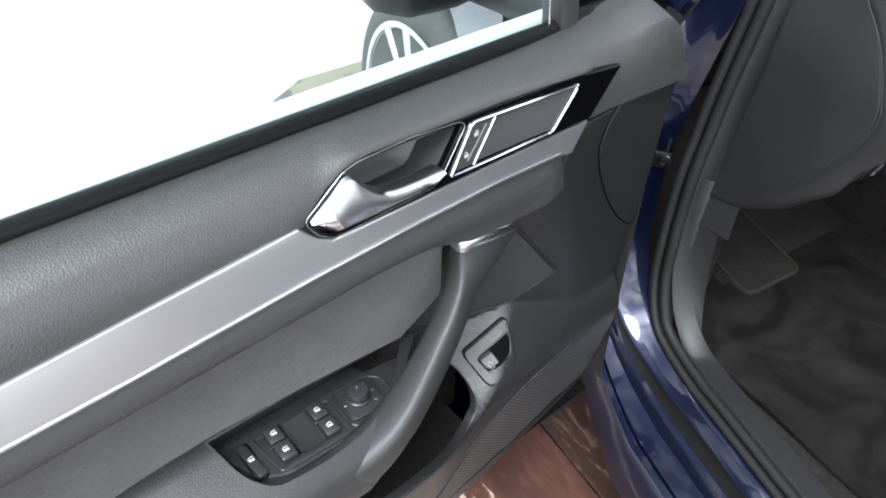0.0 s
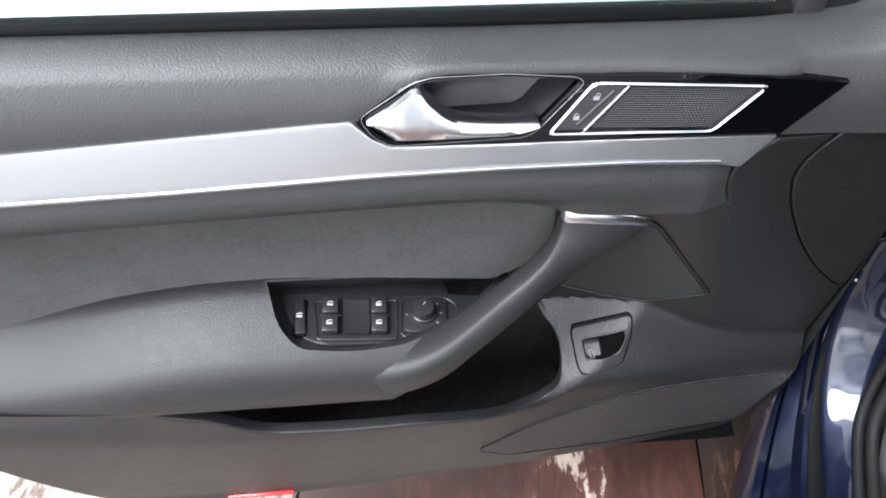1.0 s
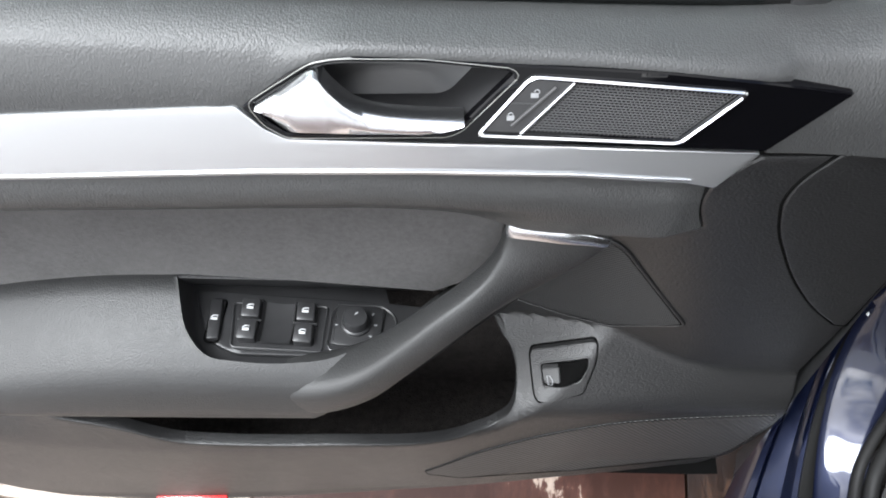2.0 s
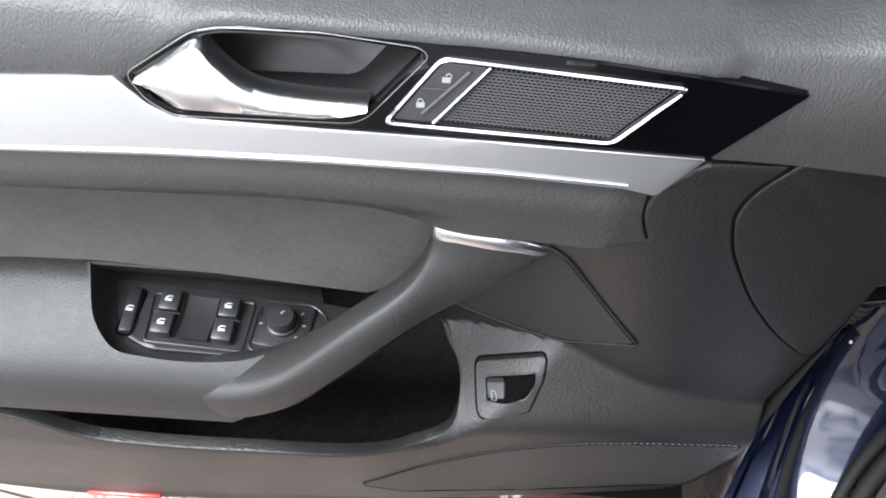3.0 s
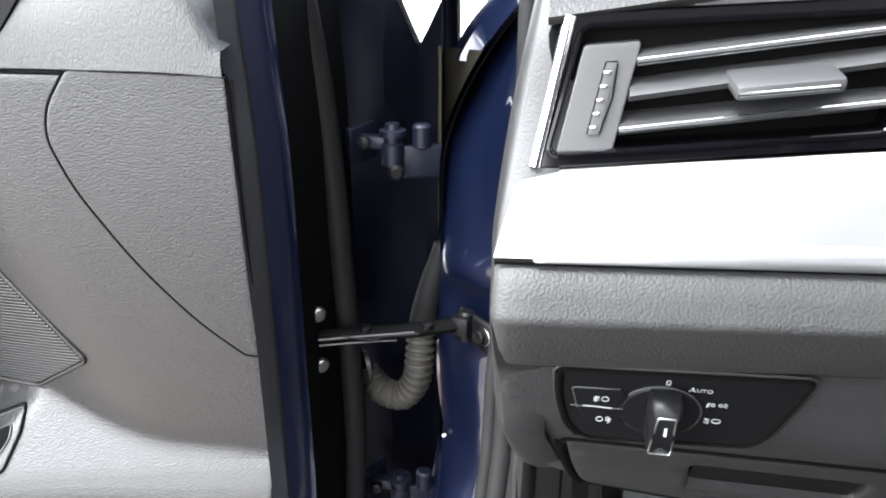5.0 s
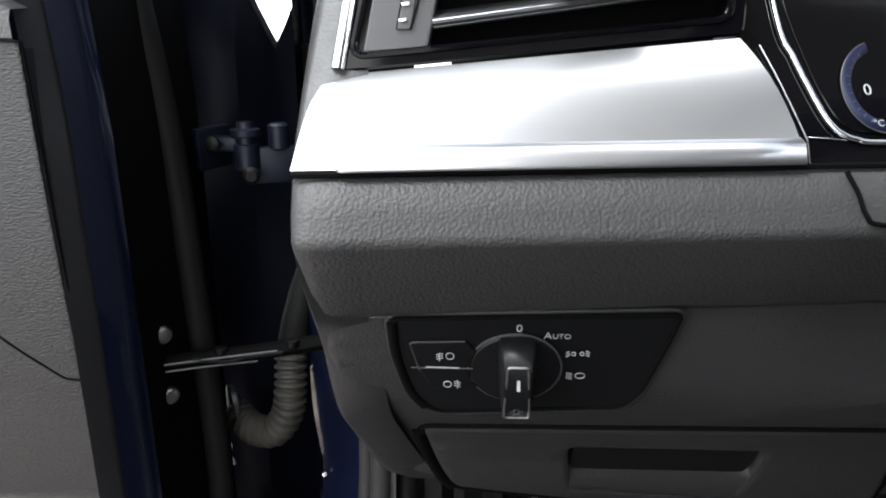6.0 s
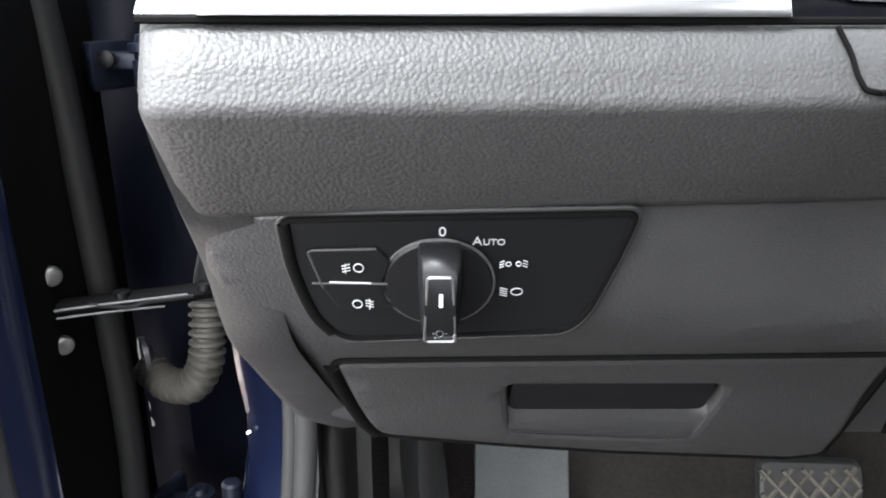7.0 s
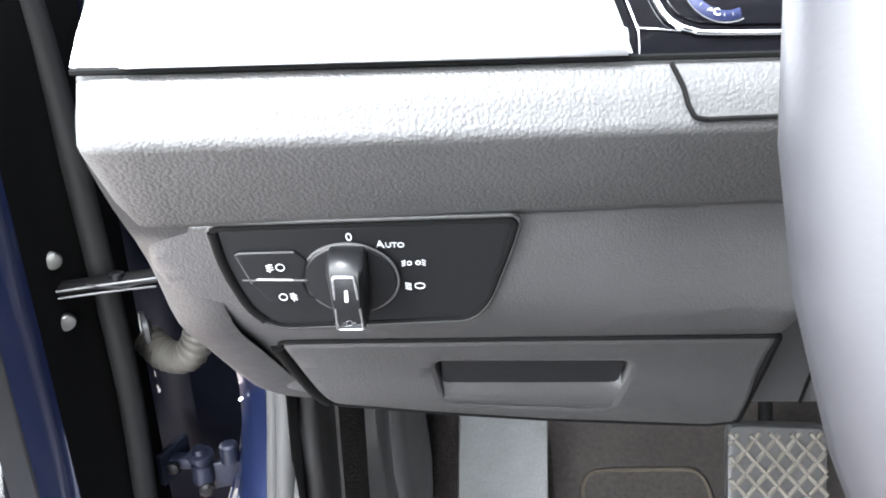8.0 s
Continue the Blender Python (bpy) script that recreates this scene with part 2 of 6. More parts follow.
def patch(name, outline, depth, material, parent, r=0.003, thick=0.02, step=0.03, label="", sharp=38):
    """A moulded panel: an outline in x and z, its face at y = depth(x, z), with a rounded rim and sides that run back."""
    f = depth if callable(depth) else (lambda x, z: depth)
    inner = inset(outline, r)
    bm = bmesh.new()
    vs = [bm.verts.new((x, 0, z)) for x, z in inner]
    bmesh.ops.triangle_fill(bm, edges=[bm.edges.new((vs[i - 1], vs[i])) for i in range(len(vs))], use_beauty=True, normal=(0, -1, 0))
    if callable(depth):
        xs, zs = [p[0] for p in inner], [p[1] for p in inner]
        for lo, hi, axis in ((min(xs), max(xs), 0), (min(zs), max(zs), 2)):
            for i in range(math.ceil(lo / step), math.floor(hi / step) + 1):
                co, no = [0, 0, 0], [0, 0, 0]
                co[axis], no[axis] = i * step, 1
                bmesh.ops.bisect_plane(bm, geom=bm.verts[:] + bm.edges[:] + bm.faces[:], plane_co=co, plane_no=no, dist=1e-6)
    nxt = {}
    for e in bm.edges:
        if e.is_boundary:
            for a, b in (tuple(e.verts), tuple(e.verts)[::-1]):
                nxt.setdefault(a, []).append(b)
    start = next(iter(nxt))
    loop, prev = [start], None
    while True:
        c = loop[-1]
        b = [v for v in nxt[c] if v is not prev][0]
        prev = c
        if b is start:
            break
        loop.append(b)
    flat = [(v.co.x, v.co.z) for v in loop]
    if area(flat) < 0:
        loop.reverse()
        flat.reverse()
    outer1, outer2 = inset(flat, -0.7 * r), inset(flat, -r)
    for v in bm.verts:
        v.co.y = f(v.co.x, v.co.z)
    rings = [loop]
    for pts, dy in ((outer1, 0.3 * r), (outer2, r), (outer2, thick)):
        rings.append([bm.verts.new((x, v.co.y + dy, z)) for (x, z), v in zip(pts, loop)])
    for a, b in zip(rings, rings[1:]):
        for i in range(len(a)):
            bm.faces.new((a[i - 1], a[i], b[i], b[i - 1]))
    return part(name, bm, material, parent, label, sharp, True)


def holed_patch(name, outline, hole, f, material, parent, r, thick, step, label=""):
    """A moulded panel with an opening through it; both rims are rounded."""
    bm = bmesh.new()
    loops = [inset(outline, r), inset(hole[::-1] if area(hole) < 0 else hole, -r)]
    edges = []
    for lp in loops:
        vs = [bm.verts.new((x, 0, z)) for x, z in lp]
        edges += [bm.edges.new((vs[i - 1], vs[i])) for i in range(len(vs))]
    bmesh.ops.triangle_fill(bm, edges=edges, use_beauty=True, normal=(0, -1, 0))
    xs, zs = [p[0] for p in loops[0]], [p[1] for p in loops[0]]
    for lo, hi, axis in ((min(xs), max(xs), 0), (min(zs), max(zs), 2)):
        for i in range(math.ceil(lo / step), math.floor(hi / step) + 1):
            co, no = [0, 0, 0], [0, 0, 0]
            co[axis], no[axis] = i * step, 1
            bmesh.ops.bisect_plane(bm, geom=bm.verts[:] + bm.edges[:] + bm.faces[:], plane_co=co, plane_no=no, dist=1e-6)
    for v in bm.verts:
        v.co.y = f(v.co.x, v.co.z)
    for lp, way in ((loops[0], -1), (loops[1], 1)):
        dense = []
        for i in range(len(lp)):
            a, b = Vector(lp[i - 1]), Vector(lp[i])
            n = max(1, math.ceil((b - a).length / step))
            dense += [tuple(a + (b - a) * (j / n)) for j in range(1, n + 1)]
        base = dense if area(dense) > 0 else dense[::-1]
        rings = [[bm.verts.new((x, f(x, z) + dy, z)) for x, z in (inset(base, way * o) if o else base)] for o, dy in ((0, 0), (0.7 * r, 0.3 * r), (r, r), (r, thick))]
        for p, q in zip(rings, rings[1:]):
            for i in range(len(p)):
                bm.faces.new((p[i - 1], p[i], q[i], q[i - 1]))
    bmesh.ops.remove_doubles(bm, verts=bm.verts[:], dist=2e-5)
    return part(name, bm, material, parent, label, 38, True)


def loft(name, sections, material, parent, closed=False, caps=False, label="", sharp=38):
    """A skin over sections of equal count."""
    bm = bmesh.new()
    rows = [[bm.verts.new(p) for p in s] for s in sections]
    k = len(rows[0])
    for a, b in zip(rows, rows[1:]):
        for i in range(0 if closed else 1, k):
            bm.faces.new((a[i - 1], a[i], b[i], b[i - 1]))
    if caps:
        bm.faces.new(rows[0][::-1])
        bm.faces.new(rows[-1])
    return part(name, bm, material, parent, label, sharp)


def smooth_line(pts, n=6):
    """A Catmull-Rom curve through the points."""
    p = [Vector(q) for q in pts]
    p = [2 * p[0] - p[1]] + p + [2 * p[-1] - p[-2]]
    out = []
    for i in range(1, len(p) - 2):
        for j in range(n):
            t = j / n
            out.append(0.5 * (2 * p[i] + (p[i + 1] - p[i - 1]) * t + (2 * p[i - 1] - 5 * p[i] + 4 * p[i + 1] - p[i + 2]) * t * t + (3 * p[i] - p[i - 1] - 3 * p[i + 1] + p[i + 2]) * t ** 3))
    return out + [p[-2]]


def tube(name, pts, radius, material, parent, closed=False, sides=8, label="", flat=1.0, up=(0, 1, 0), radii=None):
    """A round or flattened bar along a line."""
    pts = [Vector(p) for p in pts]
    k = len(pts)
    rows = []
    for i in range(k):
        a = pts[i - 1] if (i or closed) else pts[i]
        b = pts[(i + 1) % k] if (i < k - 1 or closed) else pts[i]
        d = (b - a).normalized()
        u = Vector(up)
        s = d.cross(u)
        s = s.normalized() if s.length > 1e-6 else d.orthogonal().normalized()
        u = s.cross(d).normalized()
        r = radii[i] if radii else radius
        rows.append([pts[i] + (s * math.cos(t) + u * math.sin(t) * flat) * r for t in (2 * math.pi * j / sides for j in range(sides))])
    if closed:
        rows.append(rows[0])
    bm = bmesh.new()
    vs = [[bm.verts.new(p) for p in row] for row in (rows[:-1] if closed else rows)]
    if closed:
        vs.append(vs[0])
    for a, b in zip(vs, vs[1:]):
        for j in range(sides):
            bm.faces.new((a[j - 1], a[j], b[j], b[j - 1]))
    if not closed:
        bm.faces.new(vs[0][::-1])
        bm.faces.new(vs[-1])
    return part(name, bm, material, parent, label, 50)


def box(name, size, at, material, parent, bevel=0.002, turn=(0, 0, 0), label="", segments=2):
    bm = bmesh.new()
    bmesh.ops.create_cube(bm, size=1)
    for v in bm.verts:
        v.co = Vector(v.co) * Vector(size)
    if bevel:
        bmesh.ops.bevel(bm, geom=bm.edges[:], offset=bevel, segments=segments, affect="EDGES", profile=0.5)
    bmesh.ops.transform(bm, matrix=pose(*at, *turn), verts=bm.verts[:])
    return part(name, bm, material, parent, label, 30)


def drum(name, rings, at, axis_turn, material, parent, sides=28, label="", sharp=35):
    """A turned body: rings of (radius, height) about an axis."""
    bm = bmesh.new()
    rows = [[bm.verts.new((r * math.cos(2 * math.pi * j / sides), r * math.sin(2 * math.pi * j / sides), h)) for j in range(sides)] for r, h in rings]
    for a, b in zip(rows, rows[1:]):
        for j in range(sides):
            bm.faces.new((a[j - 1], a[j], b[j], b[j - 1]))
    bm.faces.new(rows[0][::-1])
    bm.faces.new(rows[-1])
    bmesh.ops.transform(bm, matrix=pose(*at, *axis_turn), verts=bm.verts[:])
    return part(name, bm, material, parent, label, sharp)


def lerp(table, x):
    """Straight lines between the pairs of a table."""
    if x <= table[0][0]:
        return table[0][1]
    for (a, p), (b, q) in zip(table, table[1:]):
        if x <= b:
            return p + (q - p) * (x - a) / (b - a)
    return table[-1][1]


def flow(table, x):
    """A smooth curve through the pairs of a table."""
    if x <= table[0][0]:
        return table[0][1]
    if x >= table[-1][0]:
        return table[-1][1]
    i = max(k for k in range(len(table) - 1) if table[k][0] <= x)

    def slope(k):
        a, b = table[max(k - 1, 0)], table[min(k + 1, len(table) - 1)]
        return (b[1] - a[1]) / (b[0] - a[0])

    (a, p), (b, q) = table[i], table[i + 1]
    h = b - a
    t = (x - a) / h
    return p * (1 + 2 * t) * (1 - t) ** 2 + slope(i) * h * t * (1 - t) ** 2 + q * t * t * (3 - 2 * t) + slope(i + 1) * h * t * t * (t - 1)


def smoothstep(a, b, x):
    t = min(max((x - a) / (b - a), 0), 1)
    return t * t * (3 - 2 * t)


def steps(a, b, n):
    return [a + (b - a) * i / n for i in range(n + 1)]


# ---- ground: worn brown deck boards, bright concrete beyond ----
def worn_board(name, film, bare, low, high, patch_x=None):
    """Film-faced plywood: a glossy film worn through to pale wood in streaky patches."""
    m = mat(name, film, 0.3)
    b = m.node_tree.nodes["Principled BSDF"]
    v = coords(m)
    n1 = nd(m, "ShaderNodeTexNoise", Scale=2.2, Detail=9.0, Roughness=0.6)
    link(m, v, n1.inputs["Vector"])
    v2 = coords(m, (16, 5, 5))
    n2 = nd(m, "ShaderNodeTexNoise", Scale=2.6, Detail=7.0, Roughness=0.72)
    link(m, v2, n2.inputs["Vector"])
    a = nd(m, "ShaderNodeMath")
    a.operation = "ADD"
    link(m, n1.outputs["Fac"], a.inputs[0])
    link(m, n2.outputs["Fac"], a.inputs[1])
    total = a.outputs[0]
    if patch_x is not None:
        sep = nd(m, "ShaderNodeSeparateXYZ")
        link(m, v, sep.inputs[0])
        d = nd(m, "ShaderNodeMath")
        d.operation = "SUBTRACT"
        d.inputs[1].default_value = patch_x
        link(m, sep.outputs[0], d.inputs[0])
        ab = nd(m, "ShaderNodeMath")
        ab.operation = "ABSOLUTE"
        link(m, d.outputs[0], ab.inputs[0])
        mr = nd(m, "ShaderNodeMapRange", **{"From Min": 0.04, "From Max": 0.11, "To Min": 0.24, "To Max": 0.0})
        link(m, ab.outputs[0], mr.inputs["Value"])
        a2 = nd(m, "ShaderNodeMath")
        a2.operation = "ADD"
        link(m, total, a2.inputs[0])
        link(m, mr.outputs[0], a2.inputs[1])
        total = a2.outputs[0]
    r = nd(m, "ShaderNodeMapRange", **{"From Min": low, "From Max": high})
    link(m, total, r.inputs["Value"])
    ramp = nd(m, "ShaderNodeValToRGB")
    e = ramp.color_ramp.elements
    e[0].position, e[0].color = 0.0, (*[c * 0.55 for c in film], 1)
    e[1].position, e[1].color = 1.0, (*bare, 1)
    for pos, c in ((0.42, film), (0.5, [c * 1.25 for c in film]), (0.58, [c * 0.75 for c in bare])):
        x = e.new(pos)
        x.color = (*c, 1)
    link(m, r.outputs[0], ramp.inputs[0])
    link(m, ramp.outputs[0], b.inputs["Base Color"])
    rr = nd(m, "ShaderNodeMapRange", **{"From Min": 0.45, "From Max": 0.6, "To Min": 0.36, "To Max": 0.75})
    link(m, r.outputs[0], rr.inputs["Value"])
    link(m, rr.outputs[0], b.inputs["Roughness"])
    return bump_from(m, r.outputs[0], 0.25, 0.004)


DECK_FILM = worn_board("brown_film_board", (0.068, 0.029, 0.021), (0.46, 0.36, 0.29), 0.97, 1.47, -0.28)
DECK_BARE = worn_board("bare_worn_board", (0.10, 0.066, 0.052), (0.40, 0.33, 0.28), 0.62, 1.2)
# strand board under the car, the sill's shadow put into its dark colour
DECK_CHIP = worn_board("shaded_strand_board", (0.02, 0.009, 0.005), (0.07, 0.028, 0.010), 0.88, 1.4)
CONCRETE = mottle(mat("pale_concrete", (0.43, 0.425, 0.42), 0.85), (0.43, 0.425, 0.42), 0.12, 1.5)

bm = bmesh.new()
bmesh.ops.create_grid(bm, x_segments=2, y_segments=2, size=600)
ground = part("ground", bm, CONCRETE)
ground.location.z = -0.05
tagged(ground, "pale concrete ground in glaring daylight", "ground", kind="structure")

deck = thing("deck_floor", "worn reddish-brown wooden deck with peeled pale patches under the car", "floor", kind="structure")
# the last board lies out of view, added to weaken light off the ground
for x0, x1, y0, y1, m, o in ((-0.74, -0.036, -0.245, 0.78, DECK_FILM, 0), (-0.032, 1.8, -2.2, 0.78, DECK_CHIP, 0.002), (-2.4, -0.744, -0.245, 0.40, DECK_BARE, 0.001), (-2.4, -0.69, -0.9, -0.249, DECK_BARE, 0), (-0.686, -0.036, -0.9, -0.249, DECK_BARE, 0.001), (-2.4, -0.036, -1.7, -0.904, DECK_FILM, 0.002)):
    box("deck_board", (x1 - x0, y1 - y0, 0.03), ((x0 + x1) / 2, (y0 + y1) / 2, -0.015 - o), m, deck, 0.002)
bm = bmesh.new()
low_ring = [(-1.52, 0.44), (0.085, 1.576), (0.45, 1.60), (1.8, 1.5), (1.8, 0.785), (-0.74, 0.785), (-0.744, 0.405), (-1.52, 0.405)]
tops = [[bm.verts.new((x, y, z)) for x, y in low_ring] for z in (-0.03, -0.002)]
bm.faces.new(tops[1])
for k in range(len(low_ring)):
    bm.faces.new((tops[0][k - 1], tops[0][k], tops[1][k], tops[1][k - 1]))
SLAB = mat("beige_slab", (0.34, 0.29, 0.20), 0.8)
_v = coords(SLAB)
_n = nd(SLAB, "ShaderNodeTexNoise", Scale=5.5, Detail=4.0, Roughness=0.55)
link(SLAB, _v, _n.inputs["Vector"])
_n2 = nd(SLAB, "ShaderNodeTexNoise", Scale=40.0, Detail=5.0)
link(SLAB, _v, _n2.inputs["Vector"])
_r = nd(SLAB, "ShaderNodeValToRGB")
_e = _r.color_ramp.elements
_e[0].position, _e[0].color, _e[1].position, _e[1].color = 0.42, (0.09, 0.09, 0.085, 1), 0.455, (0.22, 0.19, 0.135, 1)
link(SLAB, _n.outputs["Fac"], _r.inputs[0])
_m = nd(SLAB, "ShaderNodeMixRGB", Fac=0.35)
_m.blend_type = "MULTIPLY"
link(SLAB, _r.outputs[0], _m.inputs["Color1"])
link(SLAB, _n2.outputs["Fac"], _m.inputs["Color2"])
link(SLAB, _m.outputs[0], SLAB.node_tree.nodes["Principled BSDF"].inputs["Base Color"])
part("slab", bm, SLAB, deck, "beige slab with grey damp blotches")
drum("board_screw", [(0.009, 0), (0.008, 0.0015), (0.004, 0.002)], (-0.70, -0.262, 0.0), (0, 0, 0), STEEL, deck, 14)

# ---- the driver's door, swung wide open; x runs towards the hinge, -y is its inner face ----
door = thing("door", "open dark blue car door with grey inner panel and silver trim", "door", pose(0, 0, 0, 0, 0, 9.5))
REAR, FRONT = -1.06, -0.094


def under(u):
    return lerp([(-0.6, 0.872), (-0.575, 0.89), (-0.56, 0.9035), (-0.53, 0.924), (-0.515, 0.9305), (-0.49, 0.932), (-0.40, 0.9275), (-0.317, 0.9255), (-0.265, 0.9225), (-0.2475, 0.9205), (-0.2450, 0.8725), (-0.1, 0.8705)], u)


CROWN = [(0.868, -0.1530), (0.905, -0.1545), (0.915, -0.1530), (0.925, -0.1495), (0.934, -0.1440), (0.941, -0.1370), (0.9465, -0.1270), (0.9500, -0.1150), (0.9510, -0.1020)]


def crown_top(u):
    return flow([(-0.85, 0.958), (-0.30, 0.9445), (-0.20, 0.950), (-0.143, 0.960), (-0.125, 0.945), (-0.110, 0.921), (-0.097, 0.888)], u)


SEC = sorted(set(steps(REAR, -0.6, 14) + steps(-0.6, -0.5, 12) + steps(-0.5, -0.26, 10) + [-0.248, -0.2445] + steps(-0.235, -0.15, 7) + steps(-0.145, FRONT, 10)))
sections = []
for u in SEC:
    b, k, top = under(u), 0.36 * smoothstep(-0.46, -0.30, u) + 0.64 * smoothstep(-0.225, -0.12, u), crown_top(u)
    sc = (top - 0.87) / (0.951 - 0.87)
    zb = 0.87 + (b - 0.87) / sc
    mid = max(zb + 0.006, 0.936)
    zs = [zb + 0.0025, zb + 0.004] + [zb + 0.004 + (mid - zb - 0.004) * f for f in (0.35, 0.7, 1.0)] + [mid + (0.951 - mid) * f for f in (0.2, 0.4, 0.58, 0.74, 0.87, 0.96, 1.0)]
    row = []
    for z in zs:
        y = lerp(CROWN, z)
        y += (-0.1635 + 0.2 * max(0, z - 0.925) + 3.0 * max(0, z - 0.942) - y) * k if k else 0
        zr = 0.87 + (z - 0.87) * sc
        flush = -0.1569 + 0.2 * smoothstep(-0.25, -0.40, u) * (zr - 0.885)
        y += (flush - y) * smoothstep(b + 0.020, b + 0.008, zr) * smoothstep(-0.60, -0.55, u) * smoothstep(-0.244, -0.252, u)
        row.append((u, y, zr))
    (_, y0, z0), (_, _, zt) = row[0], row[-1]
    sections.append([(u, y0 + 0.012, z0 - 0.002), (u, y0 + 0.002, z0 - 0.001)] + row + [(u, -0.098, zt - 0.001), (u, -0.096, zt - 0.03)])
loft("upper_panel", sections, LEATHER, door, label="grey grained soft-touch upper door panel")

# bright belt trim outside the glass
loft("belt_trim", [[(u, -0.070, zt - 0.03), (u, -0.069, zt - 0.003), (u, -0.066, zt), (u, -0.052, zt + 0.001), (u, -0.044, zt - 0.006), (u, -0.042, zt - 0.03)] for u, zt in ((u, lerp([(-0.85, 0.957), (-0.25, 0.943), (-0.1, 0.94)], u) - 0.001) for u in steps(REAR, -0.12, 20))], BELT, door, label="bright chrome belt trim")
# window seal, glass, divider post
tube("window_seal", [(u, -0.0955, 0.0030 + lerp([(-0.85, 0.957), (-0.25, 0.943), (-0.1, 0.94)], u)) for u in steps(REAR, -0.12, 20)], 0.0080, SEAL, door, label="black rubber window seal")
GLASS = bpy.data.materials.new("tinted_window_glass")
GLASS.use_nodes = True
_t = GLASS.node_tree
_t.nodes.remove(_t.nodes["Principled BSDF"])
_clear, _shine, _fres, _mix = nd(GLASS, "ShaderNodeBsdfTransparent"), nd(GLASS, "ShaderNodeBsdfGlossy", Roughness=0.02), nd(GLASS, "ShaderNodeFresnel", IOR=1.35), nd(GLASS, "ShaderNodeMixShader")
_clear.inputs["Color"].default_value = (0.86, 0.93, 0.92, 1)
link(GLASS, _fres.outputs[0], _mix.inputs[0])
link(GLASS, _clear.outputs[0], _mix.inputs[1])
link(GLASS, _shine.outputs[0], _mix.inputs[2])
link(GLASS, _mix.outputs[0], _t.nodes["Material Output"].inputs["Surface"])
pane = box("window_pane", (0.80, 0.004, 0.46), (-0.655, -0.080, 1.15), GLASS, door, 0.001, (-6, 0, 0), "clear green-tinted raised side window")
pane.visible_shadow = False
box("divider_post", (0.026, 0.03, 0.36), (-0.228, -0.075, 1.10), DARKP, door, 0.006, (-6, 0, 0), "black window divider post")
quarter = box("quarter_pane", (0.12, 0.004, 0.30), (-0.155, -0.08, 1.07), GLASS, door, 0.001, (-6, 0, 0))
quarter.visible_shadow = False


def strip_y(x, z):
    return -0.1555 - 0.0055 * (0.91 - z) / 0.06


trim = patch("trim_strip", rounded([(-1.06, 0.883), (-0.82, 0.895), (-0.70, 0.901), (-0.570, 0.9075), (-0.556, 0.892), (-0.543, 0.8845), (-0.46, 0.882), (-0.365, 0.880), (-0.247, 0.8755), (-0.2695, 0.8465), (-0.288, 0.8505), (-0.362, 0.855), (-0.462, 0.8565), (-0.564, 0.8555), (-0.714, 0.8505), (-0.842, 0.848), (-1.06, 0.835)], 0.002), strip_y, SILVER, door, 0.0015, 0.012, 0.02, "brushed silver decor strip")
tube("chrome_line", [(u, -0.161, lerp([(-1.06, 0.8345), (-0.842, 0.8485), (-0.714, 0.8505), (-0.564, 0.856), (-0.462, 0.857), (-0.362, 0.8555), (-0.288, 0.851)], u) + 0.0035) for u in steps(REAR, -0.287, 40)], 0.0006, CHROME, door, label="thin chrome line")

# gloss insert round handle and tweeter: a ring with an opening for the handle bowl
HOLE = rounded([(-0.558, 0.912), (-0.519, 0.939), (-0.506, 0.9425), (-0.456, 0.9425), (-0.4095, 0.937), (-0.406, 0.9345), (-0.437, 0.895), (-0.445, 0.891), (-0.541, 0.8895), (-0.552, 0.898)], 0.004)
OUTER = rounded([(-0.5655, 0.9095), (-0.533, 0.9345), (-0.518, 0.9425), (-0.495, 0.946), (-0.40, 0.941), (-0.317, 0.936), (-0.265, 0.930), (-0.209, 0.9225), (-0.2455, 0.877), (-0.365, 0.882), (-0.46, 0.884), (-0.543, 0.8855), (-0.555, 0.893)], 0.003)


def ring_plate(name, outer, hole, y, thick, material, parent, label=""):
    """A flat plate with one opening."""
    bm = bmesh.new()
    if area(outer) < 0:
        outer = outer[::-1]
    if area(hole) < 0:
        hole = hole[::-1]
    o1, h1 = inset(outer, 0.001), inset(hole, -0.001)
    edges = []
    for loop in (o1, h1):
        vs = [bm.verts.new((x, y, z)) for x, z in loop]
        edges += [bm.edges.new((vs[i - 1], vs[i])) for i in range(len(vs))]
    bmesh.ops.triangle_fill(bm, edges=edges, use_beauty=True, normal=(0, -1, 0))
    for k in range(-30, -10):
        bmesh.ops.bisect_plane(bm, geom=bm.verts[:] + bm.edges[:] + bm.faces[:], plane_co=(k * 0.02, 0, 0), plane_no=(1, 0, 0), dist=1e-6)
    for k in range(4):
        bmesh.ops.bisect_plane(bm, geom=bm.verts[:] + bm.edges[:] + bm.faces[:], plane_co=(0, 0, 0.885 + k * 0.016), plane_no=(0, 0, 1), dist=1e-6)
    for a, b in ((o1, outer), (h1, hole)):
        rows = [[bm.verts.new((x, yy, z)) for x, z in p] for p, yy in ((a, y), (b, y + 0.001), (b, y + thick))]
        for p, q in zip(rows, rows[1:]):
            for i in range(len(p)):
                bm.faces.new((p[i - 1], p[i], q[i], q[i - 1]))
    bmesh.ops.remove_doubles(bm, verts=bm.verts[:], dist=1e-5)
    return part(name, bm, material, parent, label)


insert = ring_plate("gloss_insert", OUTER, HOLE, -0.1585, 0.012, GLOSS, door, "piano-black gloss insert")
tube("insert_rim", [(x, -0.1592, z) for x, z in inset(HOLE, -0.003)], 0.00026, STEEL, insert, True, 6)
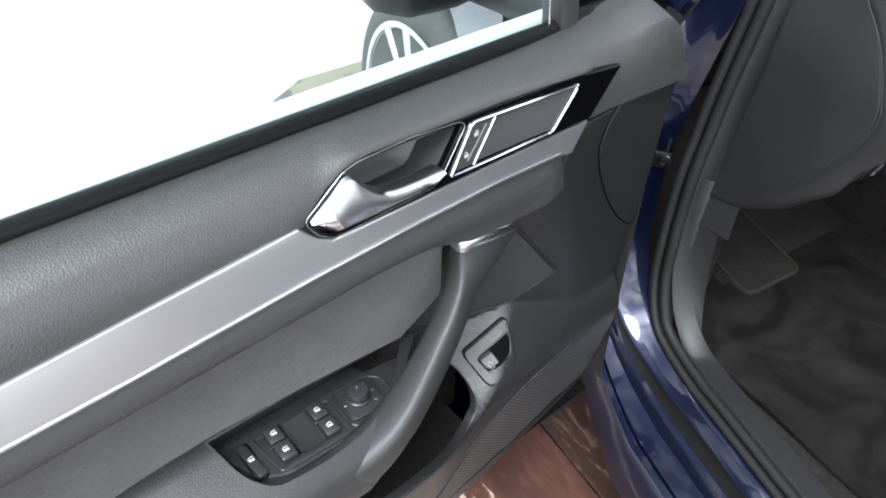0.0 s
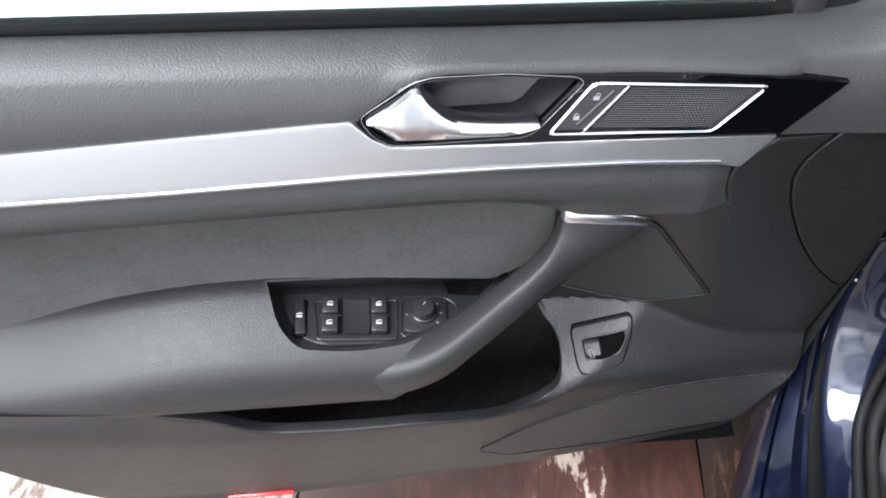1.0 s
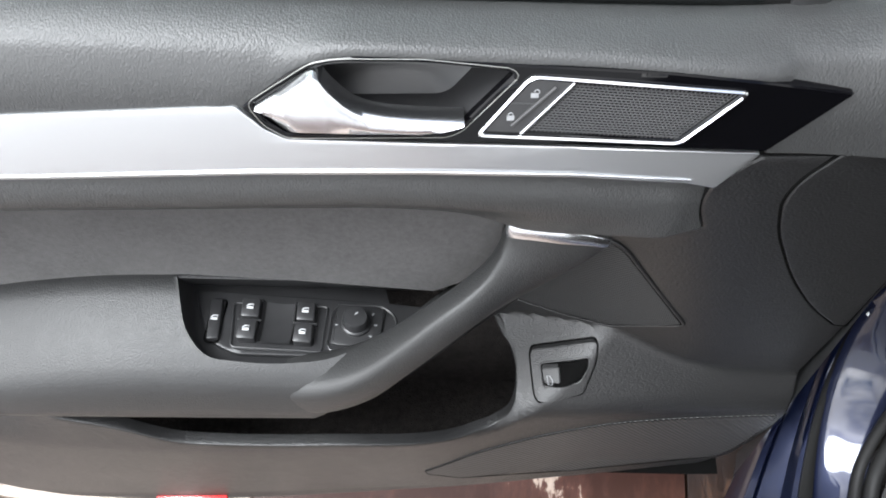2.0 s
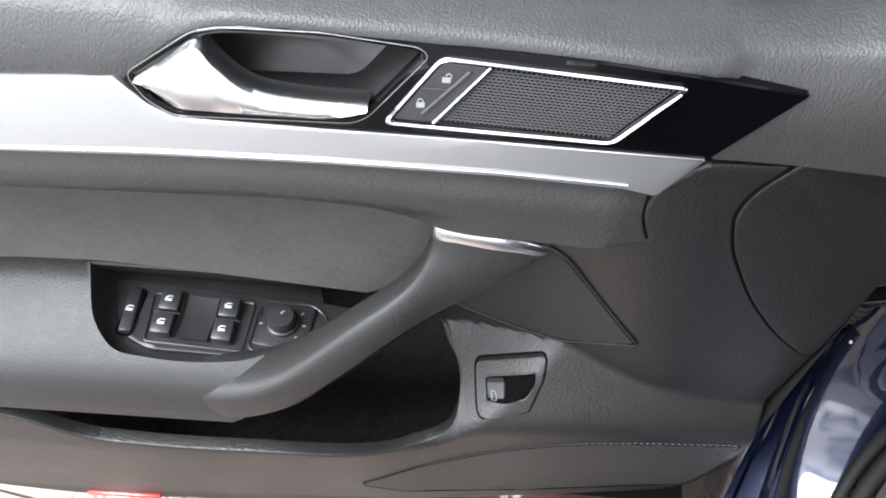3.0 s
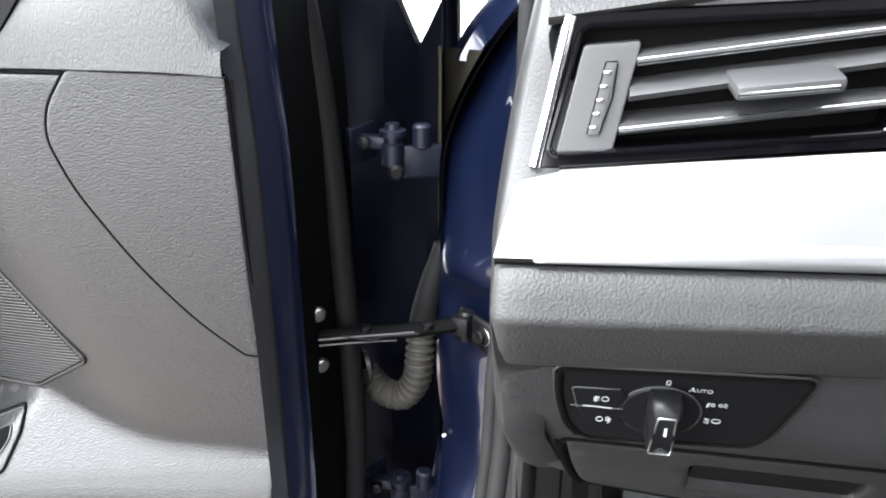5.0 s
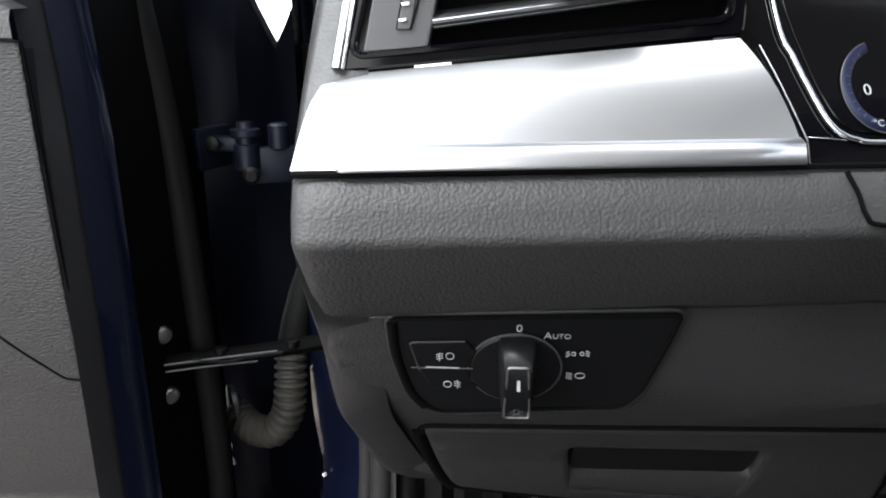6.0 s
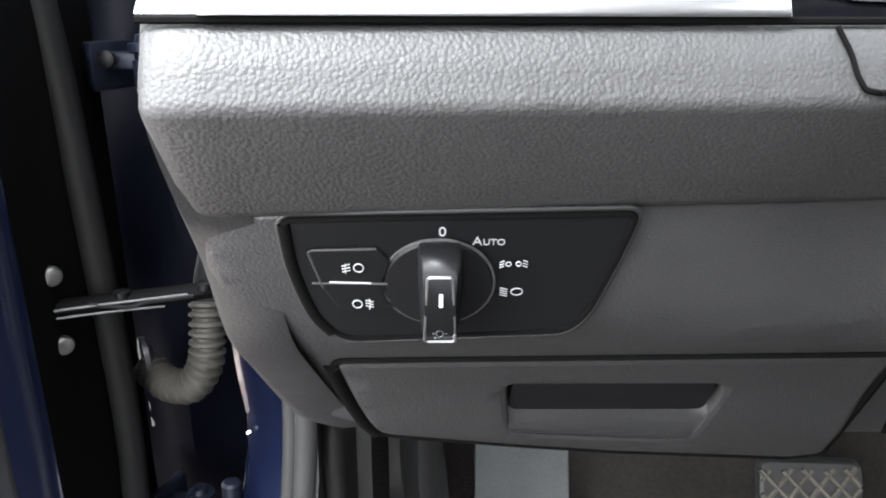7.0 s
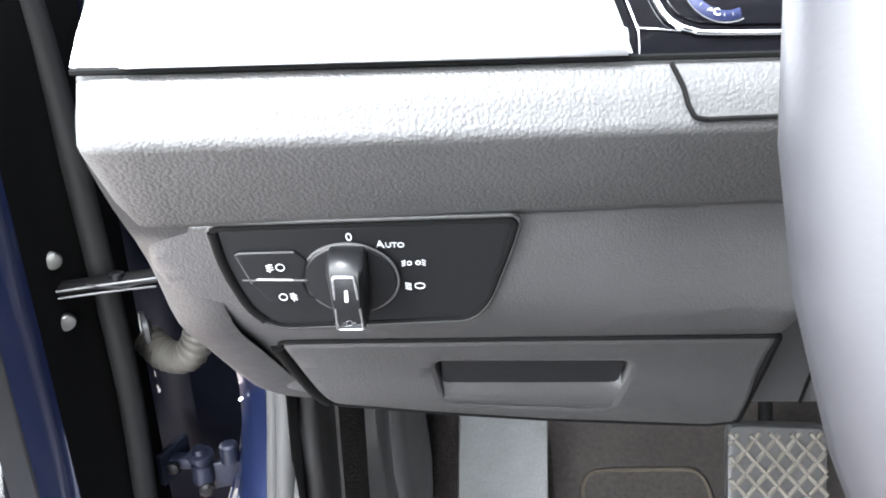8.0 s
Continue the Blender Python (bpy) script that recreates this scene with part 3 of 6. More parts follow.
# handle bowl
bowl_out = inset(HOLE, -0.001)
cxm, czm = -0.475, 0.917
rows = []
for s, y in ((1.0, -0.1575), (0.97, -0.150), (0.93, -0.135), (0.86, -0.124), (0.6, -0.119), (0.2, -0.118), (0.005, -0.118)):
    rows.append([(cxm + (x - cxm) * s, y, czm + (z - czm) * s) for x, z in bowl_out])
bowl = loft("handle_bowl", rows, DARKP, door, closed=True, caps=False, label="dark moulded handle recess")
# pull lever
lever_pts = smooth_line([(-0.5565, 0, 0.912), (-0.538, 0, 0.925), (-0.5185, 0, 0.9385), (-0.511, 0, 0.928), (-0.500, 0, 0.915), (-0.486, 0, 0.9085), (-0.46, 0, 0.9055), (-0.434, 0, 0.9050)], 4)
low = [(-0.5565, 0.9105), (-0.551, 0.904), (-0.5405, 0.8935), (-0.50, 0.8925), (-0.46, 0.892), (-0.444, 0.8945), (-0.4345, 0.902)]
rows = []
for p in lever_pts:
    x = p.x
    zl = lerp(low, x)
    zt = max(p.z, zl + 0.001)
    m = zl + (zt - zl) * 0.45
    bulge = -0.162 - 0.004 * smoothstep(-0.5565, -0.53, x)
    rows.append([(x, -0.150, zt - 0.001), (x, bulge + 0.004, zt), (x, bulge, zt - 0.0015), (x, bulge - 0.0015, m), (x, bulge + 0.003, zl + 0.001), (x, -0.152, zl)])
rows = [r for i, r in enumerate(rows) if i == 0 or r[0][0] > rows[i - 1][0][0] - 0.02]
lever = loft("pull_lever", rows, SATCHROME, door, label="satin chrome pull lever", sharp=60)
# tweeter frame, lock keys and mesh
TW = rounded([(-0.4275, 0.8895), (-0.3965, 0.9355), (-0.2695, 0.9245), (-0.3015, 0.8835)], 0.006)
tweeter = ring_plate("tweeter_frame", TW, inset(TW, 0.0023), -0.1612, 0.006, CHROME, door, "bright chrome surround of the tweeter")
patch("tweeter_bed", rounded([(-0.3985, 0.8935), (-0.371, 0.930), (-0.276, 0.9225), (-0.3045, 0.8875)], 0.002), lambda x, z: -0.1578, DARKP, tweeter, 0.0006, 0.004, 0.01, label="dark recessed speaker face")
for i in range(18):
    f = (i + 0.9) / 19
    tube("slat", [(-0.3965 + 0.0275 * f, -0.1592, 0.8935 + 0.0365 * f), (-0.3045 + 0.0255 * f, -0.1592, 0.8880 + 0.0345 * f)], 0.00058, SATIN, tweeter, sides=6)
for i in range(36):
    f = (i + 0.7) / 36
    tube("cross_wire", [(-0.3975 + 0.0930 * f, -0.15885, 0.8935 - 0.0058 * f), (-0.3705 + 0.0935 * f, -0.15885, 0.9295 - 0.0074 * f)], 0.00030, SATIN, tweeter, sides=4)
patch("key_plate", rounded([(-0.421, 0.8935), (-0.395, 0.932), (-0.372, 0.930), (-0.3995, 0.8925)], 0.002), lambda x, z: -0.1598, DARKP, tweeter, 0.0006, 0.004, 0.01)
tube("key_rail", [(-0.3995, -0.1602, 0.8925), (-0.3715, -0.1602, 0.9305)], 0.001, SATCHROME, tweeter)
tube("key_rail", [(-0.4055, -0.1602, 0.8985), (-0.3815, -0.1602, 0.9275)], 0.0012, SATIN, tweeter)
tube("key_seam", [(-0.407, -0.1602, 0.9155), (-0.3925, -0.1602, 0.9150)], 0.0004, SATIN, tweeter)


def padlock(x, z, y, opened, parent):
    k = 1.05
    lock = box("lock_symbol", (0.0042 * k, 0.0004, 0.0032 * k), (x, y, z), WHITE, parent, 0)
    sx = 0.0012 if opened else 0.0
    arc = [(x + sx + 0.0014 * math.cos(a), y, z + 0.0024 + 0.0016 * math.sin(a)) for a in steps(-0.6 if opened else -0.9, math.pi + (0.1 if opened else 0.9), 10)]
    tube("lock_shackle", arc, 0.00032, WHITE, lock, sides=5)


padlock(-0.3935, 0.9215, -0.1605, True, tweeter)
padlock(-0.4065, 0.9045, -0.1605, False, tweeter)

# the insert with handle and tweeter leans back towards its top
for o in (insert, *insert.children_recursive, bowl, *bowl.children, lever, tweeter, *tweeter.children_recursive):
    for v in o.data.vertices:
        lean = 0.2 * smoothstep(-0.25, -0.40, v.co.x)
        f = max(v.co.z - 0.885, -0.004)
        if f > 0:
            f /= 1 + 0.77 * lean
            v.co.z = 0.885 + f
        v.co.x += (v.co.x + 0.407) / 0.29 * lean * f
        v.co.y += lean * f

# bolster band under the strip


def band_y(x, z):
    top = lerp([(-1.06, 0.835), (-0.842, 0.848), (-0.5, 0.856), (-0.27, 0.846)], x)
    f = (top - z) / 0.05
    return -0.1545 - 0.004 * smoothstep(0.0, 0.4, f) + 0.016 * smoothstep(0.55, 1.05, f) * smoothstep(-0.29, -0.37, x) * (1 - 0.75 * math.exp(-((x + 0.36) / 0.055) ** 2)) + 0.0045 * smoothstep(-0.292, -0.264, x)


patch("bolster_band", rounded([(-1.06, 0.836), (-0.842, 0.849), (-0.714, 0.851), (-0.564, 0.857), (-0.462, 0.858), (-0.362, 0.857), (-0.288, 0.852), (-0.2665, 0.8495), (-0.2706, 0.838, 0.01), (-0.2710, 0.824, 0.01), (-0.2674, 0.810, 0.008), (-0.2610, 0.7965), (-0.294, 0.7915), (-0.325, 0.7905), (-0.392, 0.7925), (-0.425, 0.801), (-0.465, 0.810), (-0.577, 0.810), (-0.732, 0.806), (-0.869, 0.793), (-1.06, 0.772)], 0.004), band_y, LEATHER, door, 0.0025, 0.03, 0.006, "grey grained bolster band")


def ins_y(x, z):
    return -0.1165 - 0.002 * smoothstep(0.70, 0.80, z) - 0.012 * smoothstep(-0.80, -1.04, x)


patch("cloth_insert", rounded([(-1.06, 0.785), (-0.869, 0.805), (-0.732, 0.815), (-0.46, 0.818), (-0.398, 0.81), (-0.398, 0.70), (-0.454, 0.668), (-0.59, 0.684), (-0.67, 0.69), (-0.78, 0.68), (-0.94, 0.645), (-1.06, 0.60)], 0.004), ins_y, FABRIC, door, 0.003, 0.03, 0.03, "charcoal suede-like cloth insert")

# armrest with sunk switch tray
ARM = [(-0.118, 0.692), (-0.135, 0.6855), (-0.155, 0.677), (-0.175, 0.6670), (-0.188, 0.6595), (-0.1945, 0.6540), (-0.1990, 0.6465), (-0.2025, 0.634), (-0.2045, 0.618), (-0.2045, 0.604), (-0.201, 0.593), (-0.190, 0.586), (-0.15, 0.582), (-0.085, 0.584), (-0.085, 0.68)]


def tilt(u):
    return -0.11 * (u + 0.573)


sections = []
for u in steps(-1.05, -0.71, 12) + steps(-0.70, -0.56, 14) + steps(-0.55, -0.435, 12):
    drop = 0.045 * smoothstep(-0.70, -1.04, u) + 0.012 * smoothstep(-0.66, -0.46, u)
    inn = 0.014 * smoothstep(-0.80, -1.05, u)
    edge = lerp([(-0.57, -0.21), (-0.55, -0.206), (-0.53, -0.199), (-0.505, -0.184), (-0.488, -0.165), (-0.46, -0.134), (-0.43, -0.108)], u)
    row = []
    for y, z in ARM:
        lift = 0.048 * smoothstep(-0.56, -0.52, u) if z < 0.61 else 0
        row.append((u, max(y + inn, edge), min(z - drop * (1 if z > 0.61 else 0) + lift, lerp([(-0.58, 0.71), (-0.54, 0.676), (-0.50, 0.660), (-0.44, 0.655)], u))))
    sections.append(row)
arm = loft("armrest", sections, LEATHER_DIM, door, closed=True, caps=True, label="grey grained armrest", sharp=55)
bm = bmesh.new()
hole = rounded([(-0.684, -0.07), (-0.673, -0.12), (-0.664, -0.160, 0.02), (-0.646, -0.1825, 0.03), (-0.592, -0.1860, 0.03), (-0.536, -0.179, 0.03), (-0.497, -0.156, 0.03), (-0.44, -0.098), (-0.42, -0.07)], 0.008, 6)
rings = [[bm.verts.new((x + (0.592 + x) * -s, y + (0.13 + y) * -s, z + (tilt(x) if z < 0.7 else 0))) for x, y in hole] for z, s in ((0.641, 0.10), (0.6445, 0.05), (0.652, 0.025), (0.664, 0.0), (0.74, -0.05))]
for p, q in zip(rings, rings[1:]):
    for k in range(len(p)):
        bm.faces.new((p[k - 1], p[k], q[k], q[k - 1]))
bm.faces.new(rings[0])
bm.faces.new(rings[-1][::-1])
cutter = part("tray_cutter", bm, DARKP)
cutter.parent = door
cutting = arm.modifiers.new("tray", "BOOLEAN")
cutting.operation, cutting.object, cutting.solver, cutting.material_mode = "DIFFERENCE", cutter, "EXACT", "TRANSFER"
done = bpy.data.meshes.new_from_object(arm.evaluated_get(bpy.context.evaluated_depsgraph_get()))
arm.modifiers.clear()
arm.data = done
bpy.data.objects.remove(cutter)
bm = bmesh.new()
bm.from_mesh(done)
rim_edges = [e for e in bm.edges if len(e.link_faces) == 2 and e.link_faces[0].material_index != e.link_faces[1].material_index]
bmesh.ops.bevel(bm, geom=rim_edges, offset=0.0025, segments=2, affect="EDGES", clamp_overlap=True)
bm.to_mesh(done)
bm.free()
done.set_sharp_from_angle(angle=radians(50))
# wall behind the switch tray
patch("switch_surround", rounded([(-0.690, 0.692), (-0.66, 0.691), (-0.59, 0.685), (-0.445, 0.670), (-0.43, 0.63), (-0.690, 0.63)], 0.004), lambda x, z: -0.1190 + 0.55 * max(0, 0.69 - z), DARKP, door, 0.002, 0.03, 0.01, "black moulded switch surround")

# switch pack on the tray
tray = patch("switch_plate", rounded([(-0.672, 0.105), (-0.495, 0.105), (-0.45, 0.108), (-0.485, 0.150), (-0.505, 0.166), (-0.625, 0.170), (-0.650, 0.158)], 0.008), 0.0, DARKP, door, 0.003, 0.02, label="black window switch plate")
tray.data.transform(Matrix(((1, 0, 0, 0), (0, 0, -1, 0), (0, -1, 0, 0.645), (0, 0, 0, 1))))
tray.data.flip_normals()


def window_icon(x, y, z, parent):
    icon = tube("window_symbol", [(x - 0.0028, y - 0.0018, z), (x - 0.0028, y + 0.0006, z), (x - 0.001, y + 0.0024, z), (x + 0.0026, y + 0.0024, z), (x + 0.0026, y - 0.0018, z)], 0.00055, ICON, parent, True, 5)
    box("symbol_bar", (0.0046, 0.0016, 0.0004), (x, y - 0.0008, z), ICON, icon, 0)


def switch_key(u, y, w, d):
    key = box("window_switch", (w, d, 0.013), (u, y, 0.6485), DARKP, tray, 0.0025, (6, 0, 0), "black window switch")
    window_icon(u, y - 0.001, 0.6558, key)


for u in (-0.6165, -0.5685):
    for y in (-0.1265, -0.1490):
        switch_key(u, y, 0.0165, 0.0195)
lock_key = box("child_lock_key", (0.0105, 0.042, 0.006), (-0.6465, -0.138, 0.647), DARKP, tray, 0.002, (0, 0, 5))
window_icon(-0.6465, -0.138, 0.6505, lock_key)
mirror_pad = box("mirror_switch_pad", (0.043, 0.044, 0.004), (-0.522, -0.135, 0.6465), DARKP, tray, 0.0015, (0, 0, -4))
tube("pad_rim", [(-0.522 + 0.0205 * a, -0.135 + 0.0215 * b, 0.6486) for a, b in rounded([(-1, -1), (1, -1), (1, 1), (-1, 1)], 0.25)], 0.0004, SATIN, mirror_pad, True, 5)
knob = drum("mirror_knob", [(0.0132, 0), (0.0132, 0.003), (0.0116, 0.004), (0.0112, 0.011), (0.0103, 0.0128), (0.007, 0.0132)], (-0.524, -0.134, 0.648), (0, 0, 0), DARKP, tray, label="round black mirror knob")
box("knob_mark", (0.0012, 0.004, 0.0004), (-0.523, -0.131, 0.6614), WHITE, knob, 0, (0, 0, -40))
for dx, dy, a in ((0.0135, 0.011, 60), (0.0165, 0.0, 0), (0.0125, -0.0115, -40), (-0.0165, -0.002, 0)):
    box("knob_symbol", (0.0028, 0.0014, 0.0004), (-0.524 + dx * 1.05, -0.134 + dy * 1.05, 0.6488), WHITE, mirror_pad, 0, (0, 0, a))


def plate_line(name, pts, r, material, z=0.6462, rr=0.004):
    return tube(name, [(x, y, z) for x, y in rounded(pts, rr)], r, material, tray, True, 6)


plate_line("switch_frame", [(-0.634, -0.1175), (-0.551, -0.1155), (-0.552, -0.163), (-0.629, -0.1635)], 0.0012, DARKP, 0.6455)
plate_line("mirror_frame", [(-0.5465, -0.114), (-0.503, -0.1105), (-0.489, -0.121), (-0.488, -0.146), (-0.500, -0.1615), (-0.548, -0.163)], 0.0012, DARKP, 0.6455, 0.012)
plate_line("key_gap", [(-0.6525, -0.1155), (-0.6405, -0.1155), (-0.6405, -0.1605), (-0.6525, -0.1605)], 0.0008, BLACK, 0.6458)
for u in (-0.6165, -0.5685):
    box("switch_divider", (0.021, 0.0016, 0.003), (u, -0.1378, 0.6495), SATIN, tray, 0.0006)
loft("well_scoop", [[(u, y, 0.6448 + 0.003 * ((y + 0.138) / 0.021) ** 2 + dz) for y in steps(-0.159, -0.117, 8)] for u, dz in ((-0.607, 0.006), (-0.605, 0.001), (-0.592, 0.0), (-0.580, 0.001), (-0.578, 0.006))], DARKP, tray)

for o in (tray, *tray.children_recursive):
    for v in o.data.vertices:
        v.co.z += tilt(v.co.x)

# grab handle rising out of the armrest
GRAB = [
    ((-0.72, 0.628), (-0.72, 0.596), -0.160, 0.0250),
    ((-0.660, 0.634), (-0.662, 0.594), -0.168, 0.0245),
    ((-0.600, 0.640), (-0.602, 0.597), -0.1750, 0.0240),
    ((-0.575, 0.643), (-0.578, 0.600), -0.1790, 0.0235),
    ((-0.553, 0.649), (-0.556, 0.600), -0.1828, 0.0230),
    ((-0.530, 0.658), (-0.530, 0.604), -0.1835, 0.0225),
    ((-0.507, 0.671), (-0.504, 0.609), -0.1815, 0.0215),
    ((-0.483, 0.690), (-0.479, 0.627), -0.178, 0.0195),
    ((-0.456, 0.713), (-0.452, 0.652), -0.172, 0.0180),
    ((-0.431, 0.731), (-0.425, 0.676), -0.163, 0.0175),
    ((-0.414, 0.745), (-0.400, 0.694), -0.154, 0.0165),
    ((-0.4045, 0.760), (-0.374, 0.714), -0.146, 0.0155),
    ((-0.4015, 0.770), (-0.342, 0.745), -0.141, 0.0145, 0.004),
    ((-0.4000, 0.7785), (-0.3215, 0.7655), -0.1395, 0.0135, 0.008),
]


def grab_ring(a, b, y, d, arch=0.0, k=28):
    a, b = Vector((a[0], 0, a[1])), Vector((b[0], 0, b[1]))
    c, h = (a + b) / 2, (a - b) / 2
    out = []
    for j in range(k):
        t = 2 * math.pi * j / k
        cs, sn = math.cos(t), math.sin(t)
        e = 0.64 - 0.24 * smoothstep(-0.60, -0.48, c.x)
        f = abs(cs) ** e * (1 if cs >= 0 else -1)
        p = c + h * f + Vector((0, 0, arch * (1 - f * f)))
        back = 1.1 * d * max(0, -f) * max(0, sn) ** 0.3 * smoothstep(-0.56, -0.46, c.x) * (1 - 0.65 * smoothstep(-0.405, -0.37, c.x)) + 0.32 * d * max(0, f) * max(0, sn) ** 0.3 * smoothstep(-0.53, -0.45, c.x)
        out.append((p.x, y + back - d * (abs(sn) ** e * (1 if sn >= 0 else -1)), p.z))
    return out


columns = [smooth_line([r[k] for r in (grab_ring(*g) for g in GRAB)], 3) for k in range(28)]
grab = loft("grab_handle", list(zip(*columns)), LEATHER_DIM, door, closed=True, caps=True, label="grey grained grab handle", sharp=60)
cap = [((-0.4004, 0.7788), (-0.3211, 0.7660), -0.1395, 0.0142, 0.008), ((-0.4005, 0.7798), (-0.3203, 0.7668), -0.1395, 0.0147, 0.008), ((-0.3998, 0.7900), (-0.3196, 0.7735), -0.1390, 0.0144, 0.0095), ((-0.3990, 0.7925), (-0.3202, 0.7752), -0.1380, 0.0135, 0.0095), ((-0.3975, 0.7935), (-0.3220, 0.7758), -0.1365, 0.0118, 0.0095)]
loft("handle_cap", [grab_ring(*g) for g in cap], SATCHROME, grab, closed=True, caps=True, label="bright satin chrome end cap", sharp=60)


# main lower panel with pocket
def soft_max(a, b, k):
    h = max(k - abs(a - b), 0) / k
    return max(a, b) + h * h * k / 4


def card_y(x, z):
    """Depth of the lower panel: upper wall, raised ledge with the switch, pocket lip and the fall below it."""
    zc = flow([(-1.05, 0.53), (-0.75, 0.530), (-0.55, 0.534), (-0.47, 0.530), (-0.40, 0.518), (-0.355, 0.532), (-0.30, 0.548), (-0.25, 0.545), (-0.10, 0.512)], x)
    yc = flow([(-1.05, -0.186), (-0.75, -0.202), (-0.55, -0.203), (-0.47, -0.196), (-0.40, -0.174), (-0.355, -0.166), (-0.30, -0.164), (-0.19, -0.156), (-0.10, -0.151)], x)
    yb = flow([(-1.05, -0.170), (-0.75, -0.174), (-0.47, -0.163), (-0.30, -0.140), (-0.10, -0.118)], x)
    if z > zc:
        front = yc + 0.02 * ((z - zc) / 0.06) ** 2 * smoothstep(-0.78, -0.9, x)
    else:
        front = yc + (yb - yc) * min(1.0, (zc - z) / 0.19) ** 1.25
    wall = soft_max(-0.163 + 0.105 * (0.876 - z), -0.136 - 0.338 * (x + 0.235) - 0.181 * (z - 0.65), 0.012)
    wall = -soft_max(-wall, 0.074, 0.01)
    seat = -0.1174 + 1.82 * (z - 0.596) - 0.974 * (max(x, -0.393) + 0.299)
    slope = -0.114 + 0.1005 * (x + 0.291) + 0.713 * (z - 0.604)
    ledge = soft_max(seat, slope, 0.006)
    y = soft_max(front, -soft_max(-wall, -ledge, 0.004), 0.016)
    left = smoothstep(-0.5, -0.6, x)
    return y + (front - y) * smoothstep(-0.385, -0.43, x) * smoothstep(0.57 + 0.06 * left, 0.545 + 0.06 * left, z)


CARDLINE = rounded([(-0.2455, 0.8715), (FRONT, 0.8685), (FRONT, 0.55), (-0.096, 0.515, 0.02), (-0.094, 0.42, 0.03), (-0.098, 0.335, 0.03), (-0.12, 0.313, 0.02), (-0.292, 0.310, 0.05), (-0.475, 0.334, 0.05), (-0.78, 0.318, 0.05), (-0.93, 0.330, 0.05), (-0.99, 0.42, 0.05), (-1.03, 0.50), (-1.05, 0.590), (-0.80, 0.590), (-0.740, 0.572, 0.02), (-0.700, 0.545, 0.03), (-0.62, 0.540, 0.04), (-0.53, 0.541, 0.04), (-0.475, 0.531, 0.03), (-0.430, 0.5165, 0.03), (-0.396, 0.5155, 0.02), (-0.3800, 0.528, 0.015), (-0.3730, 0.542, 0.010), (-0.3735, 0.553, 0.008), (-0.379, 0.5590, 0.006), (-0.388, 0.5615, 0.008), (-0.4005, 0.5745, 0.010), (-0.415, 0.6090, 0.012), (-0.45, 0.6170), (-0.488, 0.6185), (-0.486, 0.626), (-0.45, 0.640), (-0.437, 0.68), (-0.425, 0.72), (-0.405, 0.80), (-0.329, 0.802), (-0.2605, 0.7955), (-0.2668, 0.810, 0.008), (-0.2704, 0.824, 0.01), (-0.2700, 0.838, 0.01), (-0.2655, 0.8495), (-0.2525, 0.866)], 0.003)
patch("lower_panel", CARDLINE, card_y, CARD, door, 0.0025, 0.012, 0.006, "dark grey grained hard plastic lower panel")
patch("pocket_liner", rounded([(-0.90, 0.40), (-0.33, 0.40), (-0.33, 0.60), (-0.44, 0.66), (-0.90, 0.60)], 0.01), -0.068, CARPET, door, 0.002, 0.01, label="dark felt-lined door pocket")
box("pocket_floor", (0.54, 0.080, 0.006), (-0.625, -0.100, 0.42), CARPET, door, 0.001)

# grilles, flap, tailgate switch, reflector
def grille_y(x, z):
    return card_y(max(x, -0.388), z) + 0.338 * max(0, -0.388 - x)


SG = rounded([(-0.452, 0.6345), (-0.396, 0.6885), (-0.385, 0.72), (-0.380, 0.756), (-0.345, 0.7635), (-0.3290, 0.7580, 0.01), (-0.3065, 0.7490, 0.01), (-0.2350, 0.6485), (-0.2895, 0.6120, 0.006), (-0.330, 0.6095), (-0.368, 0.6130), (-0.41, 0.6230)], 0.003)
patch("speaker_grille", SG, lambda x, z: grille_y(x, z) - 0.0018, KNURL, door, 0.001, 0.008, 0.006, "ribbed triangular speaker grille")
tube("grille_rim", [(x, grille_y(x, z) - 0.0008, z) for x, z in inset(SG, -0.0022)], 0.0018, CARD, door, True, 8)
tube("grille_gap", [(x, grille_y(x, z) - 0.0018, z) for x, z in inset(SG, -0.0002)], 0.0005, BLACK, door, True, 6)
GRILLE = rounded([(-0.466, 0.428), (-0.424, 0.455, 0.03), (-0.3674, 0.465, 0.04), (-0.3132, 0.4872, 0.03), (-0.265, 0.500, 0.03), (-0.2069, 0.5042, 0.03), (-0.1035, 0.507), (-0.103, 0.416, 0.02), (-0.110, 0.338, 0.02), (-0.2945, 0.333), (-0.4256, 0.372), (-0.462, 0.412)], 0.004)
patch("lower_grille", GRILLE, lambda x, z: card_y(x, z) - 0.0012, RIBBED, door, 0.0005, 0.01, 0.006, "ribbed lower speaker grille")
tube("grille_edge", [(x, card_y(x, z) - 0.0011, z) for x, z in inset(GRILLE, 0.0004)], 0.0005, BLACK, door, True, 6)
FLAP = rounded([(-0.1955, 0.8735), (-0.212, 0.850, 0.012), (-0.2165, 0.829, 0.02), (-0.206, 0.794, 0.02), (-0.173, 0.734, 0.03), (-0.136, 0.686, 0.03), (-0.106, 0.658), (-0.0955, 0.656), (-0.0955, 0.8695)], 0.003)
flap = patch("flap_cover", FLAP, lambda x, z: card_y(x, z) - 0.0018, CARD, door, 0.0016, 0.006, 0.0125, "grey plastic cover flap")
tube("flap_gap", [(x, card_y(x, z) - 0.0004, z) for x, z in inset(FLAP, -0.0008)], 0.0011, BLACK, door, True, 6)
TS = rounded([(-0.3607, 0.5677), (-0.2990, 0.5966), (-0.2995, 0.5800), (-0.3100, 0.5535), (-0.3562, 0.5446)], 0.005)
